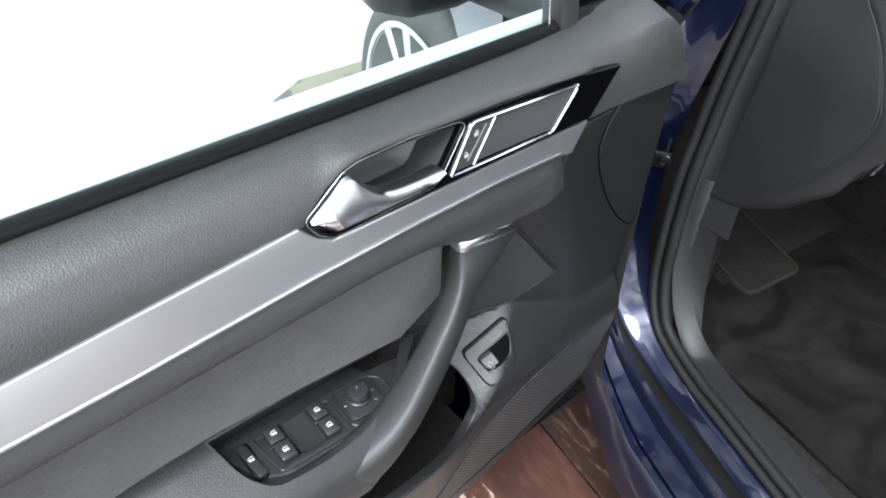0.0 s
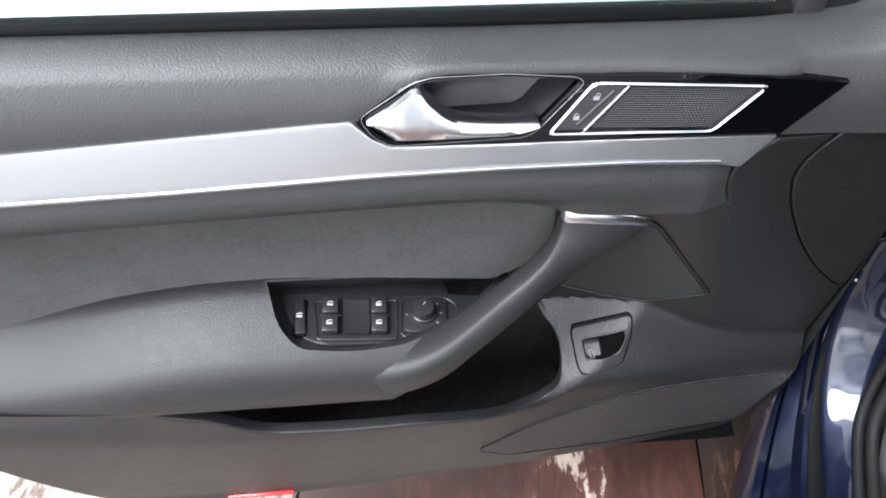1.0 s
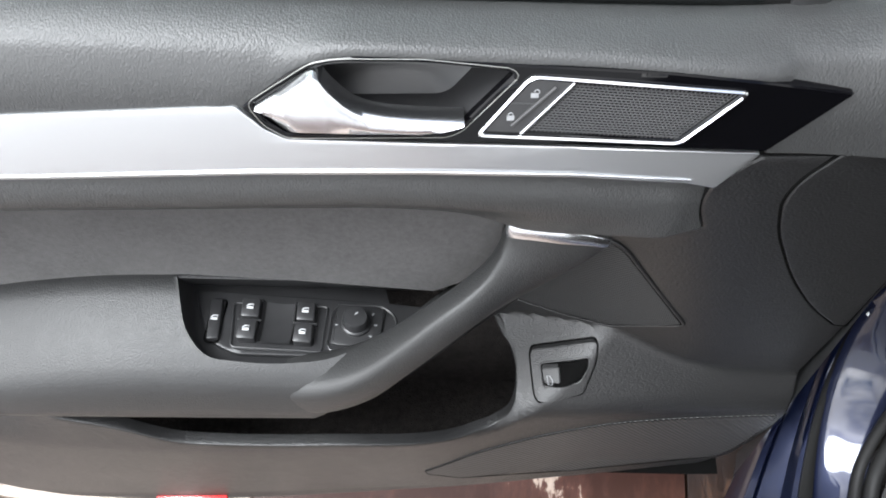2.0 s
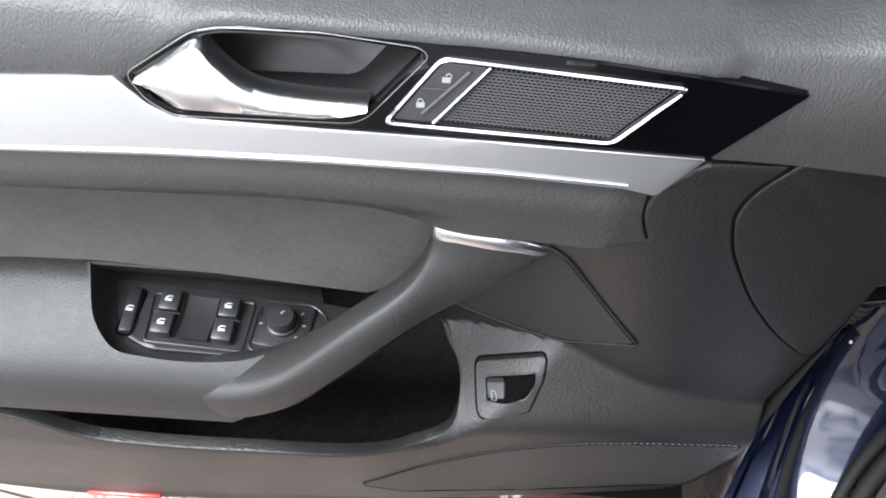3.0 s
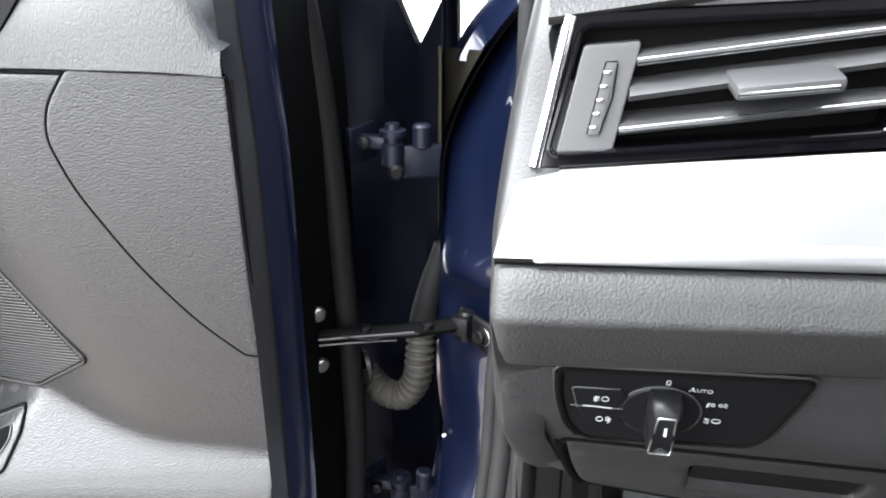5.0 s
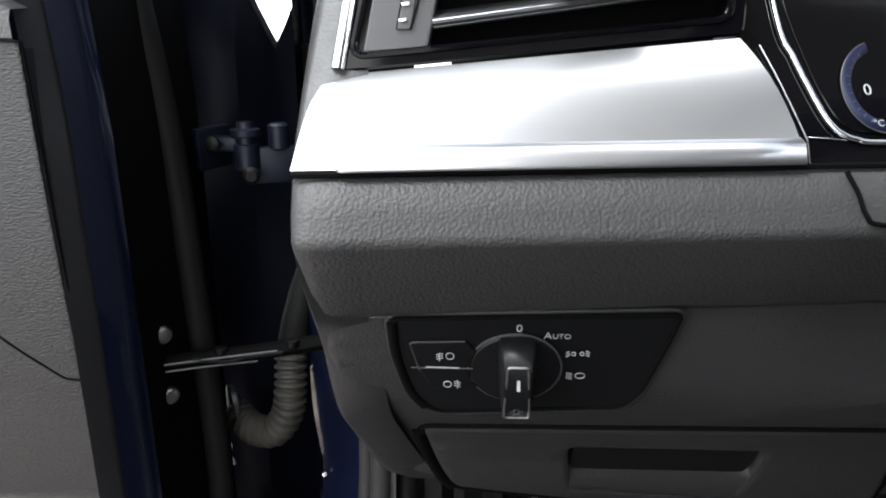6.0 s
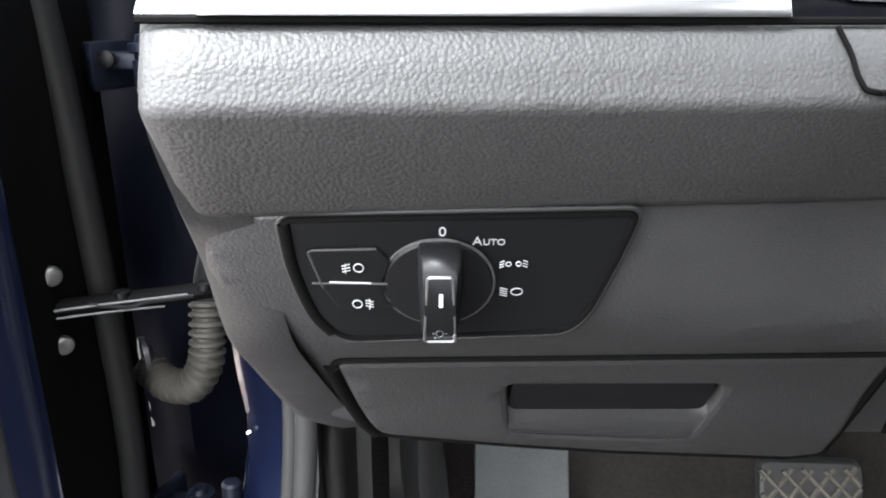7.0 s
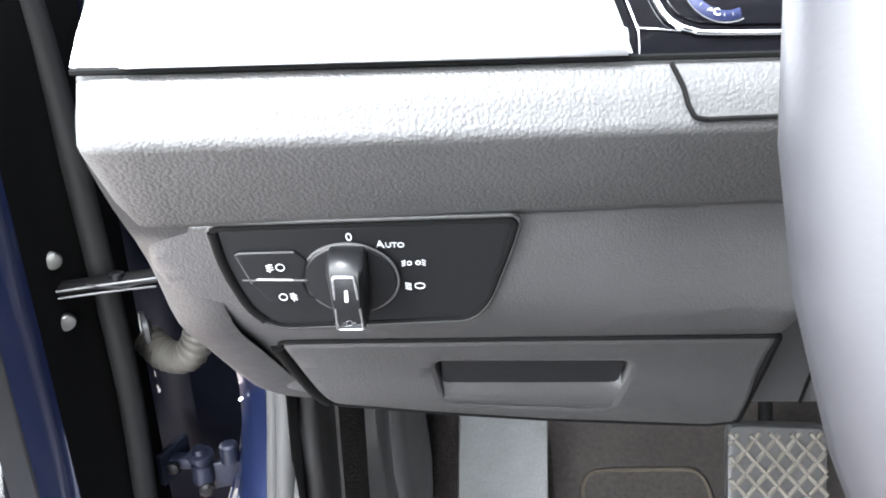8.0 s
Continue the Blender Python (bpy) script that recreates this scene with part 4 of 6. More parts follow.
ts = patch("tailgate_switch", TS, lambda x, z: card_y(x, z) - 0.0030, CARD, door, 0.001, 0.006, 0.004, "grey tailgate switch panel")
tube("panel_gap", [(x, card_y(x, z) - 0.0012, z) for x, z in inset(TS, -0.0006)], 0.0009, BLACK, ts, True, 6)
WELL = rounded([(-0.3508, 0.5646), (-0.3067, 0.5850), (-0.3072, 0.5765), (-0.3137, 0.5661), (-0.3485, 0.5554)], 0.003)
patch("switch_recess", WELL, lambda x, z: card_y(x, z) - 0.0042, BLACK, ts, 0.0006, 0.003, 0.003)
key = patch("tailgate_key", rounded([(-0.3495, 0.5653), (-0.3336, 0.5728), (-0.3328, 0.5640), (-0.3477, 0.5572)], 0.0015), lambda x, z: card_y(x, z) - 0.0075 - 0.10 * (x + 0.341), KNEE, ts, 0.0012, 0.005, 0.003, "grey rocker key")
tube("tailgate_symbol", [(x, card_y(x, z) - 0.0078 - 0.10 * (x + 0.341), z) for x, z in ((-0.3440, 0.5595), (-0.3450, 0.5632), (-0.3425, 0.5643), (-0.3400, 0.5634), (-0.3402, 0.5612))], 0.0005, WHITE, key, True, 5)
tube("switch_frame", [(x, card_y(x, z) - 0.0038, z) for x, z in inset(WELL, -0.0006)], 0.0008, KNEE, ts, True, 6)
box("red_reflector", (0.085, 0.010, 0.007), (-0.745, -0.172, 0.3285), RED, door, 0.002, (0, -1, 0), "red door edge reflector")

# door shell and its front end
shell = loft("door_shell", [[(r, -0.062, z), (f, -0.062, z), (f, o, z), (r, o, z)] for z, r, f, o in ((0.925, -1.09, -0.075, -0.066), (0.905, -1.09, -0.072, -0.058), (0.86, -1.088, -0.07, -0.03), (0.78, -1.085, -0.068, 0.01), (0.65, -1.08, -0.066, 0.03), (0.50, -1.06, -0.068, 0.03), (0.42, -1.03, -0.075, 0.02), (0.34, -0.97, -0.08, 0.0), (0.318, -0.90, -0.10, -0.03))], PAINT, door, closed=True, caps=True, label="dark blue painted door shell")
loft("door_bottom", [[(u, -0.06, z), (u, -0.09, z - 0.004), (u, -0.13, z), (u, lerp([(-0.92, -0.165), (-0.75, -0.168), (-0.47, -0.155), (-0.30, -0.132), (-0.10, -0.106)], u), z + 0.008)] for u, z in ((-0.95, 0.342), (-0.90, 0.325), (-0.78, 0.312), (-0.475, 0.329), (-0.292, 0.306), (-0.14, 0.300), (-0.10, 0.302))], BLACK, door, label="black lower door flange")
ZS = steps(0.335, 0.935, 24)


def end_strip(name, pts, material, label="", lean=0.0):
    """A strip down the front end of the door, given by its plan."""
    secs = []
    for z in ZS:
        o = -0.005 * smoothstep(0.80, 0.93, z) + lean * smoothstep(0.5, 0.37, z)
        secs.append([(x + o, y, z) for x, y in pts])
    return loft(name, secs, material, door, label=label, sharp=60)


# dark plastic put where the panel's return only lies in shade
end_strip("card_edge", [(-0.095, -0.146), (-0.0905, -0.137), (-0.0835, -0.118)], DARKP, "dark strip standing in for the shaded panel edge")
end_strip("door_edge", [(-0.0850, -0.127), (-0.0810, -0.1235), (-0.0755, -0.1185), (-0.0700, -0.1125), (-0.0670, -0.104)], PAINT, "dark blue painted door edge")
# black colour carries the shade on the door's front end
end_strip("end_panel", [(-0.067, -0.105), (-0.064, -0.088), (-0.062, -0.07), (-0.055, -0.045), (-0.047, -0.02), (-0.042, 0.03)], BLACK, "end of the door, blackened for the shade of the gap")
tube("door_seal", smooth_line([(-0.075, -0.036, 0.95), (-0.064, -0.036, 0.91), (-0.051, -0.034, 0.80), (-0.044, -0.034, 0.66), (-0.040, -0.034, 0.52), (-0.045, -0.034, 0.40)], 6), 0.0105, SEAL, door, label="thick black rubber door seal", flat=1.0)
for z in (0.657, 0.607):
    drum("door_bolt", [(0.0068, 0), (0.0068, 0.003), (0.0055, 0.005), (0.003, 0.0056)], (-0.0625, -0.0715, z), (90, 0, 40), STEEL, door, 16, "zinc bolt head")

# wing mirror outside the window
mirror = thing("wing_mirror", "black wing mirror housing with mirror glass outside the door window", "wing mirror", pose(0, 0, 0, 0, 0, 9.5))
rows = []
for x, k in ((-0.30, 0.45), (-0.285, 0.78), (-0.25, 0.95), (-0.18, 1.0), (-0.10, 0.92), (-0.05, 0.6), (-0.035, 0.3)):
    rows.append([(x, 0.145 + 0.07 * k * math.cos(t), 0.957 + 0.085 * k * math.sin(t) - 0.02 * (x + 0.18)) for t in (2 * math.pi * j / 16 for j in range(16))])
loft("housing", rows, DARKP, mirror, closed=True, caps=True, sharp=60)
patch("mirror_glass", rounded([(-0.275, 0.926), (-0.285, 1.0), (-0.09, 1.0), (-0.09, 0.925)], 0.03), 0.074, CHROME, mirror, 0.002, 0.01, label="mirror glass")
tube("mirror_arm", [(-0.16, -0.04, 0.915), (-0.15, 0.05, 0.91), (-0.15, 0.13, 0.90)], 0.03, DARKP, mirror, flat=0.6)

# ---- car body round the opening ----
body = thing("car", "dark blue car body with open door aperture", "car")
ALONG, ASIDE = Vector((-0.17, -0.985, 0)), Vector((0.985, -0.17, 0))


def sill_at(q, z, s):
    p = ASIDE * q + ALONG * s
    return Vector((p.x, p.y, z))


SWEEP = [(0.50, 0.0), (0.56, -0.006), (0.65, -0.004), (0.72, -0.003), (0.788, 0.002), (0.835, 0.018), (0.883, 0.043), (0.909, 0.062), (0.97, 0.066)]


def swept(x, z):
    """The pillar's outer edge sweeps forward towards its top."""
    return flow(SWEEP, z) * min(max((0.113 - x) / 0.066, 0), 1)


def pressing(f, z):
    """Pressed relief of the pillar: a dished seat round the strap bracket, a shallow flute above, a swage below."""
    seat = -0.0075 * math.exp(-((z - 0.642) / 0.022) ** 4 - ((f - 0.52) / 0.34) ** 4)
    rim = 0.0035 * math.exp(-((z - 0.612) / 0.010) ** 2 - ((f - 0.5) / 0.35) ** 2) + 0.003 * math.exp(-((z - 0.682) / 0.014) ** 2 - ((f - 0.6) / 0.3) ** 2)
    flute = -0.004 * math.exp(-((f - 0.45 - 1.2 * (z - 0.78)) / 0.16) ** 2) * smoothstep(0.68, 0.76, z)
    swage = 0.004 * math.exp(-((f - 0.40 + 0.9 * (z - 0.55)) / 0.14) ** 2) * smoothstep(0.60, 0.55, z) * smoothstep(0.44, 0.50, z)
    return seat + rim + flute + swage


def aperture(name, rows, material, label="", relief=False):
    """A strip that runs down the pillar, round the corner and along the sill: (pillar x, y) and (sill offset, height)."""
    if relief:
        fine = [smooth_line(line, 3) for line in ([(*p, 0) for p, _, _ in rows], [(*q, 0) for _, q, _ in rows], [(w, 0, 0) for _, _, w in rows])]
        rows = [((p.x, p.y), (q.x, q.y), w.x) for p, q, w in zip(*fine)]
    sections = []
    for z in steps(0.97, 0.50, 94 if relief else 30):
        o = 0.006 * smoothstep(0.82, 0.96, z)
        row = []
        for k, ((x, y), _, w) in enumerate(rows):
            d = pressing(k / (len(rows) - 1), z) if relief else 0
            row.append((x + o + swept(x, z) - w * 0.006 * math.sin((z - 0.5) * 9) - 0.5 * d, y - o - 0.055 * (1 - k / (len(rows) - 1)) * smoothstep(0.60, 0.95, z) - 0.85 * d, z))
        sections.append(row)
    for f in steps(0, 1, 12)[1:]:
        row = []
        for (x, y), (q, z), w in rows:
            a, c = Vector((x, y, 0.50)), sill_at(q, z, 0.26)
            b = Vector((x, y, z)) * 0.8 + sill_at(q, z, 0.08) * 0.2
            row.append(a * (1 - f) ** 2 + b * 2 * f * (1 - f) + c * f * f)
        sections.append(row)
    for s in steps(0.26, 1.30, 10)[1:]:
        sections.append([sill_at(q, z, s) for _, (q, z), w in rows])
    return loft(name, sections, material, body, label=label, sharp=50)


aperture("aperture_panel", [((0.116, -0.036), (0.095, 0.314), 0), ((0.107, -0.031), (0.087, 0.312), 0.4), ((0.090, -0.023), (0.079, 0.308), 1), ((0.072, -0.014), (0.072, 0.304), 1), ((0.056, -0.005), (0.067, 0.300), 0.6), ((0.045, 0.004), (0.065, 0.296), 0)], PAINT, "glossy dark blue pillar and sill", True)
aperture("sill_rubber", [((0.047, 0.006), (0.066, 0.3005), 0), ((0.047, 0.010), (0.054, 0.3035), 0), ((0.047, 0.012), (0.041, 0.3005), 0)], SEAL, "black rubber sill strip")
aperture("sill_ledge", [((0.047, 0.010), (0.042, 0.3005), 0), ((0.047, 0.013), (0.038, 0.306), 0), ((0.046, 0.015), (0.030, 0.304), 0), ((0.045, 0.017), (0.025, 0.290), 0), ((0.044, 0.020), (0.024, 0.276), 0)], PAINT, "glossy blue raised ledge")
aperture("sill_step", [((0.044, 0.020), (0.0245, 0.277), 0), ((0.043, 0.024), (0.010, 0.2745), 0), ((0.042, 0.03), (-0.0105, 0.271), 0), ((0.041, 0.034), (-0.0125, 0.264), 0)], PAINT, "dark blue sill step")
aperture("sill_edge", [((0.041, 0.033), (-0.0125, 0.2655), 0), ((0.0405, 0.036), (-0.016, 0.272), 0), ((0.040, 0.04), (-0.028, 0.270), 0), ((0.039, 0.045), (-0.036, 0.255), 0), ((0.038, 0.05), (-0.036, 0.16), 0)], PAINT, "dark blue sill edge")
# inner weather strip: two ridges
LINE = [(0.1225, -0.108, 1.0), (0.1194, -0.100, 0.9136), (0.1186, -0.092, 0.85), (0.1138, -0.082, 0.758), (0.1087, -0.077, 0.677), (0.1026, -0.075, 0.613), (0.1005, -0.075, 0.54), (0.096, -0.080, 0.48), (0.091, -0.088, 0.42), (0.083, -0.110, 0.37), (0.075, -0.145, 0.337)] + [tuple(sill_at(0.098, 0.320, s)) for s in (0.22, 0.30, 0.6, 1.0, 1.3)]
strip_line = smooth_line(LINE, 6)
tube("weather_strip", strip_line, 0.0070, STRIP, body, label="black rubber weather strip", up=(1, 0, 0.3))
tube("weather_lip", [p + Vector((0.013, -0.013, 0.004)) * (1 - smoothstep(-0.06, -0.22, p.y)) + Vector((0.017, 0, 0.003)) * smoothstep(-0.06, -0.22, p.y) for p in strip_line], 0.0092, STRIP, body, up=(1, 0, 0.3))
loft("kick_trim", [[(x + 0.018, y - 0.014, z), (x + 0.023, y - 0.021, z), (x + 0.026, y - 0.033, z), (0.130 + (x - 0.101) * 0.6, -0.130, z), (0.134 + (x - 0.101) * 0.6, -0.165, z)] for x, y, z in LINE[:7]], KNEE_DIM, body, label="grey grained pillar trim")
low_trim = []
for f in steps(0, 1, 12):
    q0 = [(0.1190, -0.089, 0.54), (0.1240, -0.096, 0.54), (0.1270, -0.108, 0.54), (0.130, -0.150, 0.54)]
    qc = [(0.106, -0.100, 0.330), (0.113, -0.107, 0.337), (0.131, -0.13, 0.337), (0.145, -0.15, 0.29)]
    q1 = [tuple(sill_at(q, z, 0.22)) for q, z in ((0.119, 0.324), (0.125, 0.333), (0.160, 0.331), (0.170, 0.25))]
    low_trim.append([Vector(a) * (1 - f) ** 2 + Vector(c) * 2 * f * (1 - f) + Vector(b) * f * f for a, c, b in zip(q0, qc, q1)])
for s in steps(0.22, 1.30, 8)[1:]:
    low_trim.append([sill_at(0.119, 0.324, s), sill_at(0.125, 0.333, s), sill_at(0.160, 0.331, s), sill_at(0.170, 0.25, s)])
loft("sill_trim", low_trim, KNEE_DIM, body, label="grey plastic sill trim", sharp=50)
tube("trim_seam", [sill_at(q, 0.3325, 0.19) for q in (0.124, 0.142, 0.160)], 0.0012, BLACK, body, sides=6)
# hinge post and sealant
post = patch("hinge_post", [(-0.12, 0.16), (-0.12, 0.97), (-0.036, 0.97), (-0.0095, 0.907), (0.0092, 0.862), (0.0315, 0.905), (0.040, 0.93), (0.046, 0.93), (0.046, 0.16)], lambda x, z: 0.062 + 0.012 * math.sin(x * 60) * math.sin(z * 17) + 0.02 * smoothstep(-0.02, -0.1, x), PAINT_SHADED, body, 0.002, 0.02, 0.02, "hinge post, darkened in colour for the shade of the door gap")
loft("post_return", [[(0.041, 0.012, z), (0.038, 0.03, z), (0.036, 0.064, z)] for z in (0.2, 0.6, 0.96)], PAINT_SHADED, body)
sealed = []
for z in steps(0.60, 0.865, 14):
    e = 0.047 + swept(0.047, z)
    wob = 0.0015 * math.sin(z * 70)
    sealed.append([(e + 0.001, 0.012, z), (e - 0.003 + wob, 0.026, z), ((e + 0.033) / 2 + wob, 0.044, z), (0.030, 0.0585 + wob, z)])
loft("sealant_bead", sealed, SEALANT, body, label="dusty beige sealant, darkened in colour for the gap's shade")
inner = []
for z in steps(0.855, 0.975, 10):
    e = 0.047 + swept(0.047, z)
    inner.append([(e + 0.004, 0.020, z), (e - 0.008, 0.032 + 0.006 * math.sin(z * 60), z), (e - 0.024, 0.040, z), (e - 0.034 + 0.06 * max(0, z - 0.90), 0.060, z)])
loft("inner_wing", inner, PAINT, body, label="glossy dark blue inner wing")
# fender with wheel arch
ARCH = [(0.52 + 0.375 * math.cos(a), 0.335 + 0.375 * math.sin(a)) for a in steps(math.pi - 0.15, 1.0, 18)]
fender = patch("fender", [(0.085, 0.30), (0.085, 0.80), (0.25, 0.83), (0.80, 0.82), (0.84, 0.74)] + ARCH[::-1], lambda x, z: 0.0 + 0.10 * smoothstep(0.66, 0.84, z), PAINT, body, 0.008, 0.05, 0.06, "dark blue front wing")
fender.data.transform(Matrix(((0.17, 1, 0, -0.088), (1, 0, 0, 0), (0, 0, 1, 0), (0, 0, 0, 1))))
# bonnet out of view, added to keep the sky off the hinges
loft("bonnet", [[(x, y, z) for x in (0.02, 0.3, 0.8, 1.4)] for y, z in ((0.20, 0.985), (0.5, 0.96), (0.9, 0.92), (1.25, 0.85))], PAINT, body, label="unseen dark blue bonnet added to shade the hinge gap")
# hinges
HINGE = mottle(mat("thin_blue_primer", (0.004, 0.0055, 0.012), 0.45, 0.3, spec=0.3), (0.004, 0.0055, 0.012), 0.35, 40, 0.1)
for z0 in (0.80, 0.425):
    hinge = box("hinge", (0.042, 0.008, 0.030), (0.022, 0.012, z0 - 0.030), HINGE, body, 0.002, (0, 0, 20), "painted steel door hinge")
    drum("hinge_pin", [(0.006, -0.034), (0.010, -0.031), (0.010, -0.012), (0.008, -0.011), (0.008, -0.006), (0.012, -0.005), (0.012, 0.0), (0.007, 0.001), (0.006, 0.006)], (0, 0, z0), (0, 0, 0), HINGE, hinge, 16)
    box("door_leaf", (0.008, 0.04, 0.034), (-0.032, 0.012, z0 - 0.016), HINGE, hinge, 0.002, (0, 0, -20))
    drum("pin_screw", [(0.0075, 0), (0.0075, 0.004), (0.0045, 0.006)], (0.004, -0.006, z0 - 0.036), (90, 0, 15), BLACKSTEEL, hinge, 10)
    drum("hinge_barrel", [(0.004, -0.020), (0.0085, -0.018), (0.0085, 0.0), (0.006, 0.002)], (0.024, 0.010, z0 + 0.002), (0, 0, 0), HINGE, hinge, 14)
    box("knuckle", (0.030, 0.014, 0.012), (-0.016, 0.004, z0 - 0.012), HINGE, hinge, 0.003)
    drum("leaf_screw", [(0.006, 0), (0.006, 0.004), (0.004, 0.005)], (-0.024, -0.008, z0 - 0.01), (90, 0, 0), BLACKSTEEL, hinge, 10)
# check strap
strap = tube("check_strap", smooth_line([(-0.062, -0.08, 0.631), (-0.02, -0.0659, 0.6319), (0.03, -0.0486, 0.6323), (0.068, -0.035, 0.6345)], 5), 0.0078, BLACK, body, sides=8, flat=0.85, up=(0, 0, 1), label="black steel door check strap")
for x, y, z in ((-0.012, -0.0652, 0.6388), (0.04, -0.0491, 0.639)):
    drum("strap_rivet", [(0.0055, -0.004), (0.0055, 0.001), (0.003, 0.0022)], (x, y, z), (0, 0, 0), BLACKSTEEL, strap, 12)
tube("strap_bead", smooth_line([(-0.03, -0.0768, 0.6347), (-0.016, -0.0733, 0.6318), (-0.006, -0.0703, 0.6301), (0.004, -0.0672, 0.6324), (0.018, -0.0628, 0.6327), (0.034, -0.0575, 0.633)], 5), 0.0016, BLACKSTEEL, strap, sides=6)
tube("strap_edge", smooth_line([(-0.062, -0.0885, 0.633), (-0.02, -0.0744, 0.6339), (0.03, -0.0578, 0.6343)], 5), 0.0010, SATIN, strap)
tube("strap_edge", smooth_line([(-0.062, -0.0875, 0.627), (-0.02, -0.0739, 0.6279), (0.015, -0.0622, 0.6274)], 5), 0.0009, SATIN, strap)
box("strap_bracket", (0.046, 0.006, 0.030), (0.0815, -0.0385, 0.6315), BLACKSTEEL, strap, 0.004, (0, 4, -42), segments=3)
box("bracket_clevis", (0.018, 0.020, 0.020), (0.0700, -0.034, 0.634), BLACKSTEEL, strap, 0.004, (0, 0, -20))
drum("strap_pin", [(0.0075, -0.02), (0.0075, 0.006), (0.005, 0.008)], (0.0727, -0.035, 0.640), (0, 0, 0), BLACKSTEEL, strap, 12)
bolt = drum("bracket_bolt", [(0.0095, 0), (0.0095, 0.0015), (0.0068, 0.0025), (0.0066, 0.006), (0.0055, 0.0068), (0.0032, 0.0060)], (0.0890, -0.0475, 0.6315), (90, 0, -42), BLACKSTEEL, strap, 18)
tube("washer_rim", [(0.0890 + 0.0090 * 0.743 * math.cos(a), -0.0488 - 0.0090 * 0.669 * math.cos(a), 0.6315 + 0.0090 * math.sin(a)) for a in steps(0, 2 * math.pi, 24)[:-1]], 0.0006, STEEL, bolt, True, 6)
drum("paint_chip", [(0.0016, -0.002), (0.0016, 0.001), (0.0008, 0.0016)], (0.048, -0.006, 0.489), (90, 0, -30), ICON, body, 10)
# wiring bellow
P = smooth_line([(-0.035, 0.012, 0.541), (-0.015, -0.002, 0.533), (0.008, -0.012, 0.537), (0.021, -0.012, 0.556), (0.024, -0.008, 0.580), (0.024, 0.0, 0.605)], 14)
tube("wiring_bellow", P, 0.012, BELLOW, body, sides=14, up=(0, 1, 0), radii=[0.0145 if i % 4 < 2 else 0.0115 for i in range(len(P))], label="ribbed dusty rubber wiring bellow")
tube("wiring_sleeve", smooth_line([(0.0245, 0.001, 0.600), (0.027, 0.004, 0.625), (0.033, 0.008, 0.655), (0.038, 0.011, 0.675), (0.041, 0.013, 0.692)], 5), 0.012, SEAL, body, sides=12, up=(0, 1, 0), flat=0.7, radii=[0.0145 - 0.00040 * i for i in range(21)], label="dark rubber wiring sleeve")
drum("bellow_collar", [(0.022, 0), (0.022, 0.004), (0.016, 0.008)], (-0.040, 0.014, 0.543), (0, 90, 30), DARKP, body, 18)

# front wheel under the wing
wheel = thing("front_wheel", "silver alloy front wheel with black tyre", "car wheel", pose(0.090, 0.53, 0.345, 0, 0, -3) @ pose(0, 0, 0, 0, -90, 0))
drum("tyre", [(0.26, -0.10), (0.28, -0.105), (0.315, -0.10), (0.330, -0.08), (0.332, 0.07), (0.325, 0.092), (0.31, 0.104), (0.288, 0.106), (0.274, 0.1)], (0, 0, 0), (0, 0, 0), TYRE, wheel, 56, "black rubber tyre")
WHEELPAINT = mat("silver_wheel_paint", (0.6, 0.6, 0.62), 0.3, 0.8, coat=0.4)
rim = loft("rim", [[(r * math.cos(t), r * math.sin(t), h) for t in (2 * math.pi * j / 48 for j in range(48))] for r, h in ((0.272, 0.098), (0.278, 0.106), (0.266, 0.107), (0.255, 0.09), (0.245, 0.02), (0.24, -0.05))], WHEELPAINT, wheel, closed=True)
for i in range(5):
    a = 2 * math.pi * (i + 0.3) / 5
    for da in (-0.13, 0.13):
        tube("spoke", [(0.05 * math.cos(a + da * 0.4), 0.05 * math.sin(a + da * 0.4), 0.085), (0.14 * math.cos(a + da), 0.14 * math.sin(a + da), 0.088), (0.268 * math.cos(a + da * 1.5), 0.268 * math.sin(a + da * 1.5), 0.092)], 0.021, WHEELPAINT, rim, sides=8, flat=0.7, up=(0, 0, 1))
drum("hub", [(0.07, 0.02), (0.07, 0.075), (0.055, 0.092), (0.03, 0.094)], (0, 0, 0), (0, 0, 0), WHEELPAINT, wheel, 24)
drum("brake_disc", [(0.15, -0.01), (0.15, 0.01)], (0, 0, 0), (0, 0, 0), STEEL, wheel, 32)

# ---- cabin: floor, bulkhead, roof and far side close it ----
floor = thing("cabin_floor", "dark carpeted car floor with fitted mat", "car floor", kind="structure")
box("carpet", (1.45, 2.2, 0.03), (0.88, -0.75, 0.205), CARPET, floor, 0.004)
rows = []
for x in steps(0.15, 1.5, 10):
    rows.append([(x, y, z) for y, z in ((-0.05, 0.22), (0.12, 0.25), (0.26, 0.40), (0.34, 0.58), (0.36, 0.9))])
loft("bulkhead", rows, CARPET, floor)
loft("side_lining", [[(0.163, -0.14, z), (0.168, -0.05, z), (0.172, 0.36, z)] for k, z in ((0, 0.22), (0.3, 0.45), (1, 0.66))], CARPET, floor)
# unseen roof, pillars, sides and seat block, added to hold back sky light
shade = thing("cabin_shell", "unseen plain roof, pillars, sides and seat block added to shade the cabin", "car interior", kind="structure")
LINING = mottle(mat("pale_headliner", (0.5, 0.49, 0.47), 0.9), (0.5, 0.49, 0.47), 0.05, 20)
box("roof_lining", (1.25, 1.9, 0.04), (0.93, -1.40, 1.40), LINING, shade, 0.01)
box("far_side", (0.06, 2.4, 0.75), (1.56, -0.85, 0.60), DARKP, shade, 0.01)
box("seat_row", (1.16, 0.2, 0.95), (0.92, -1.30, 0.72), FABRIC, shade, 0.04)
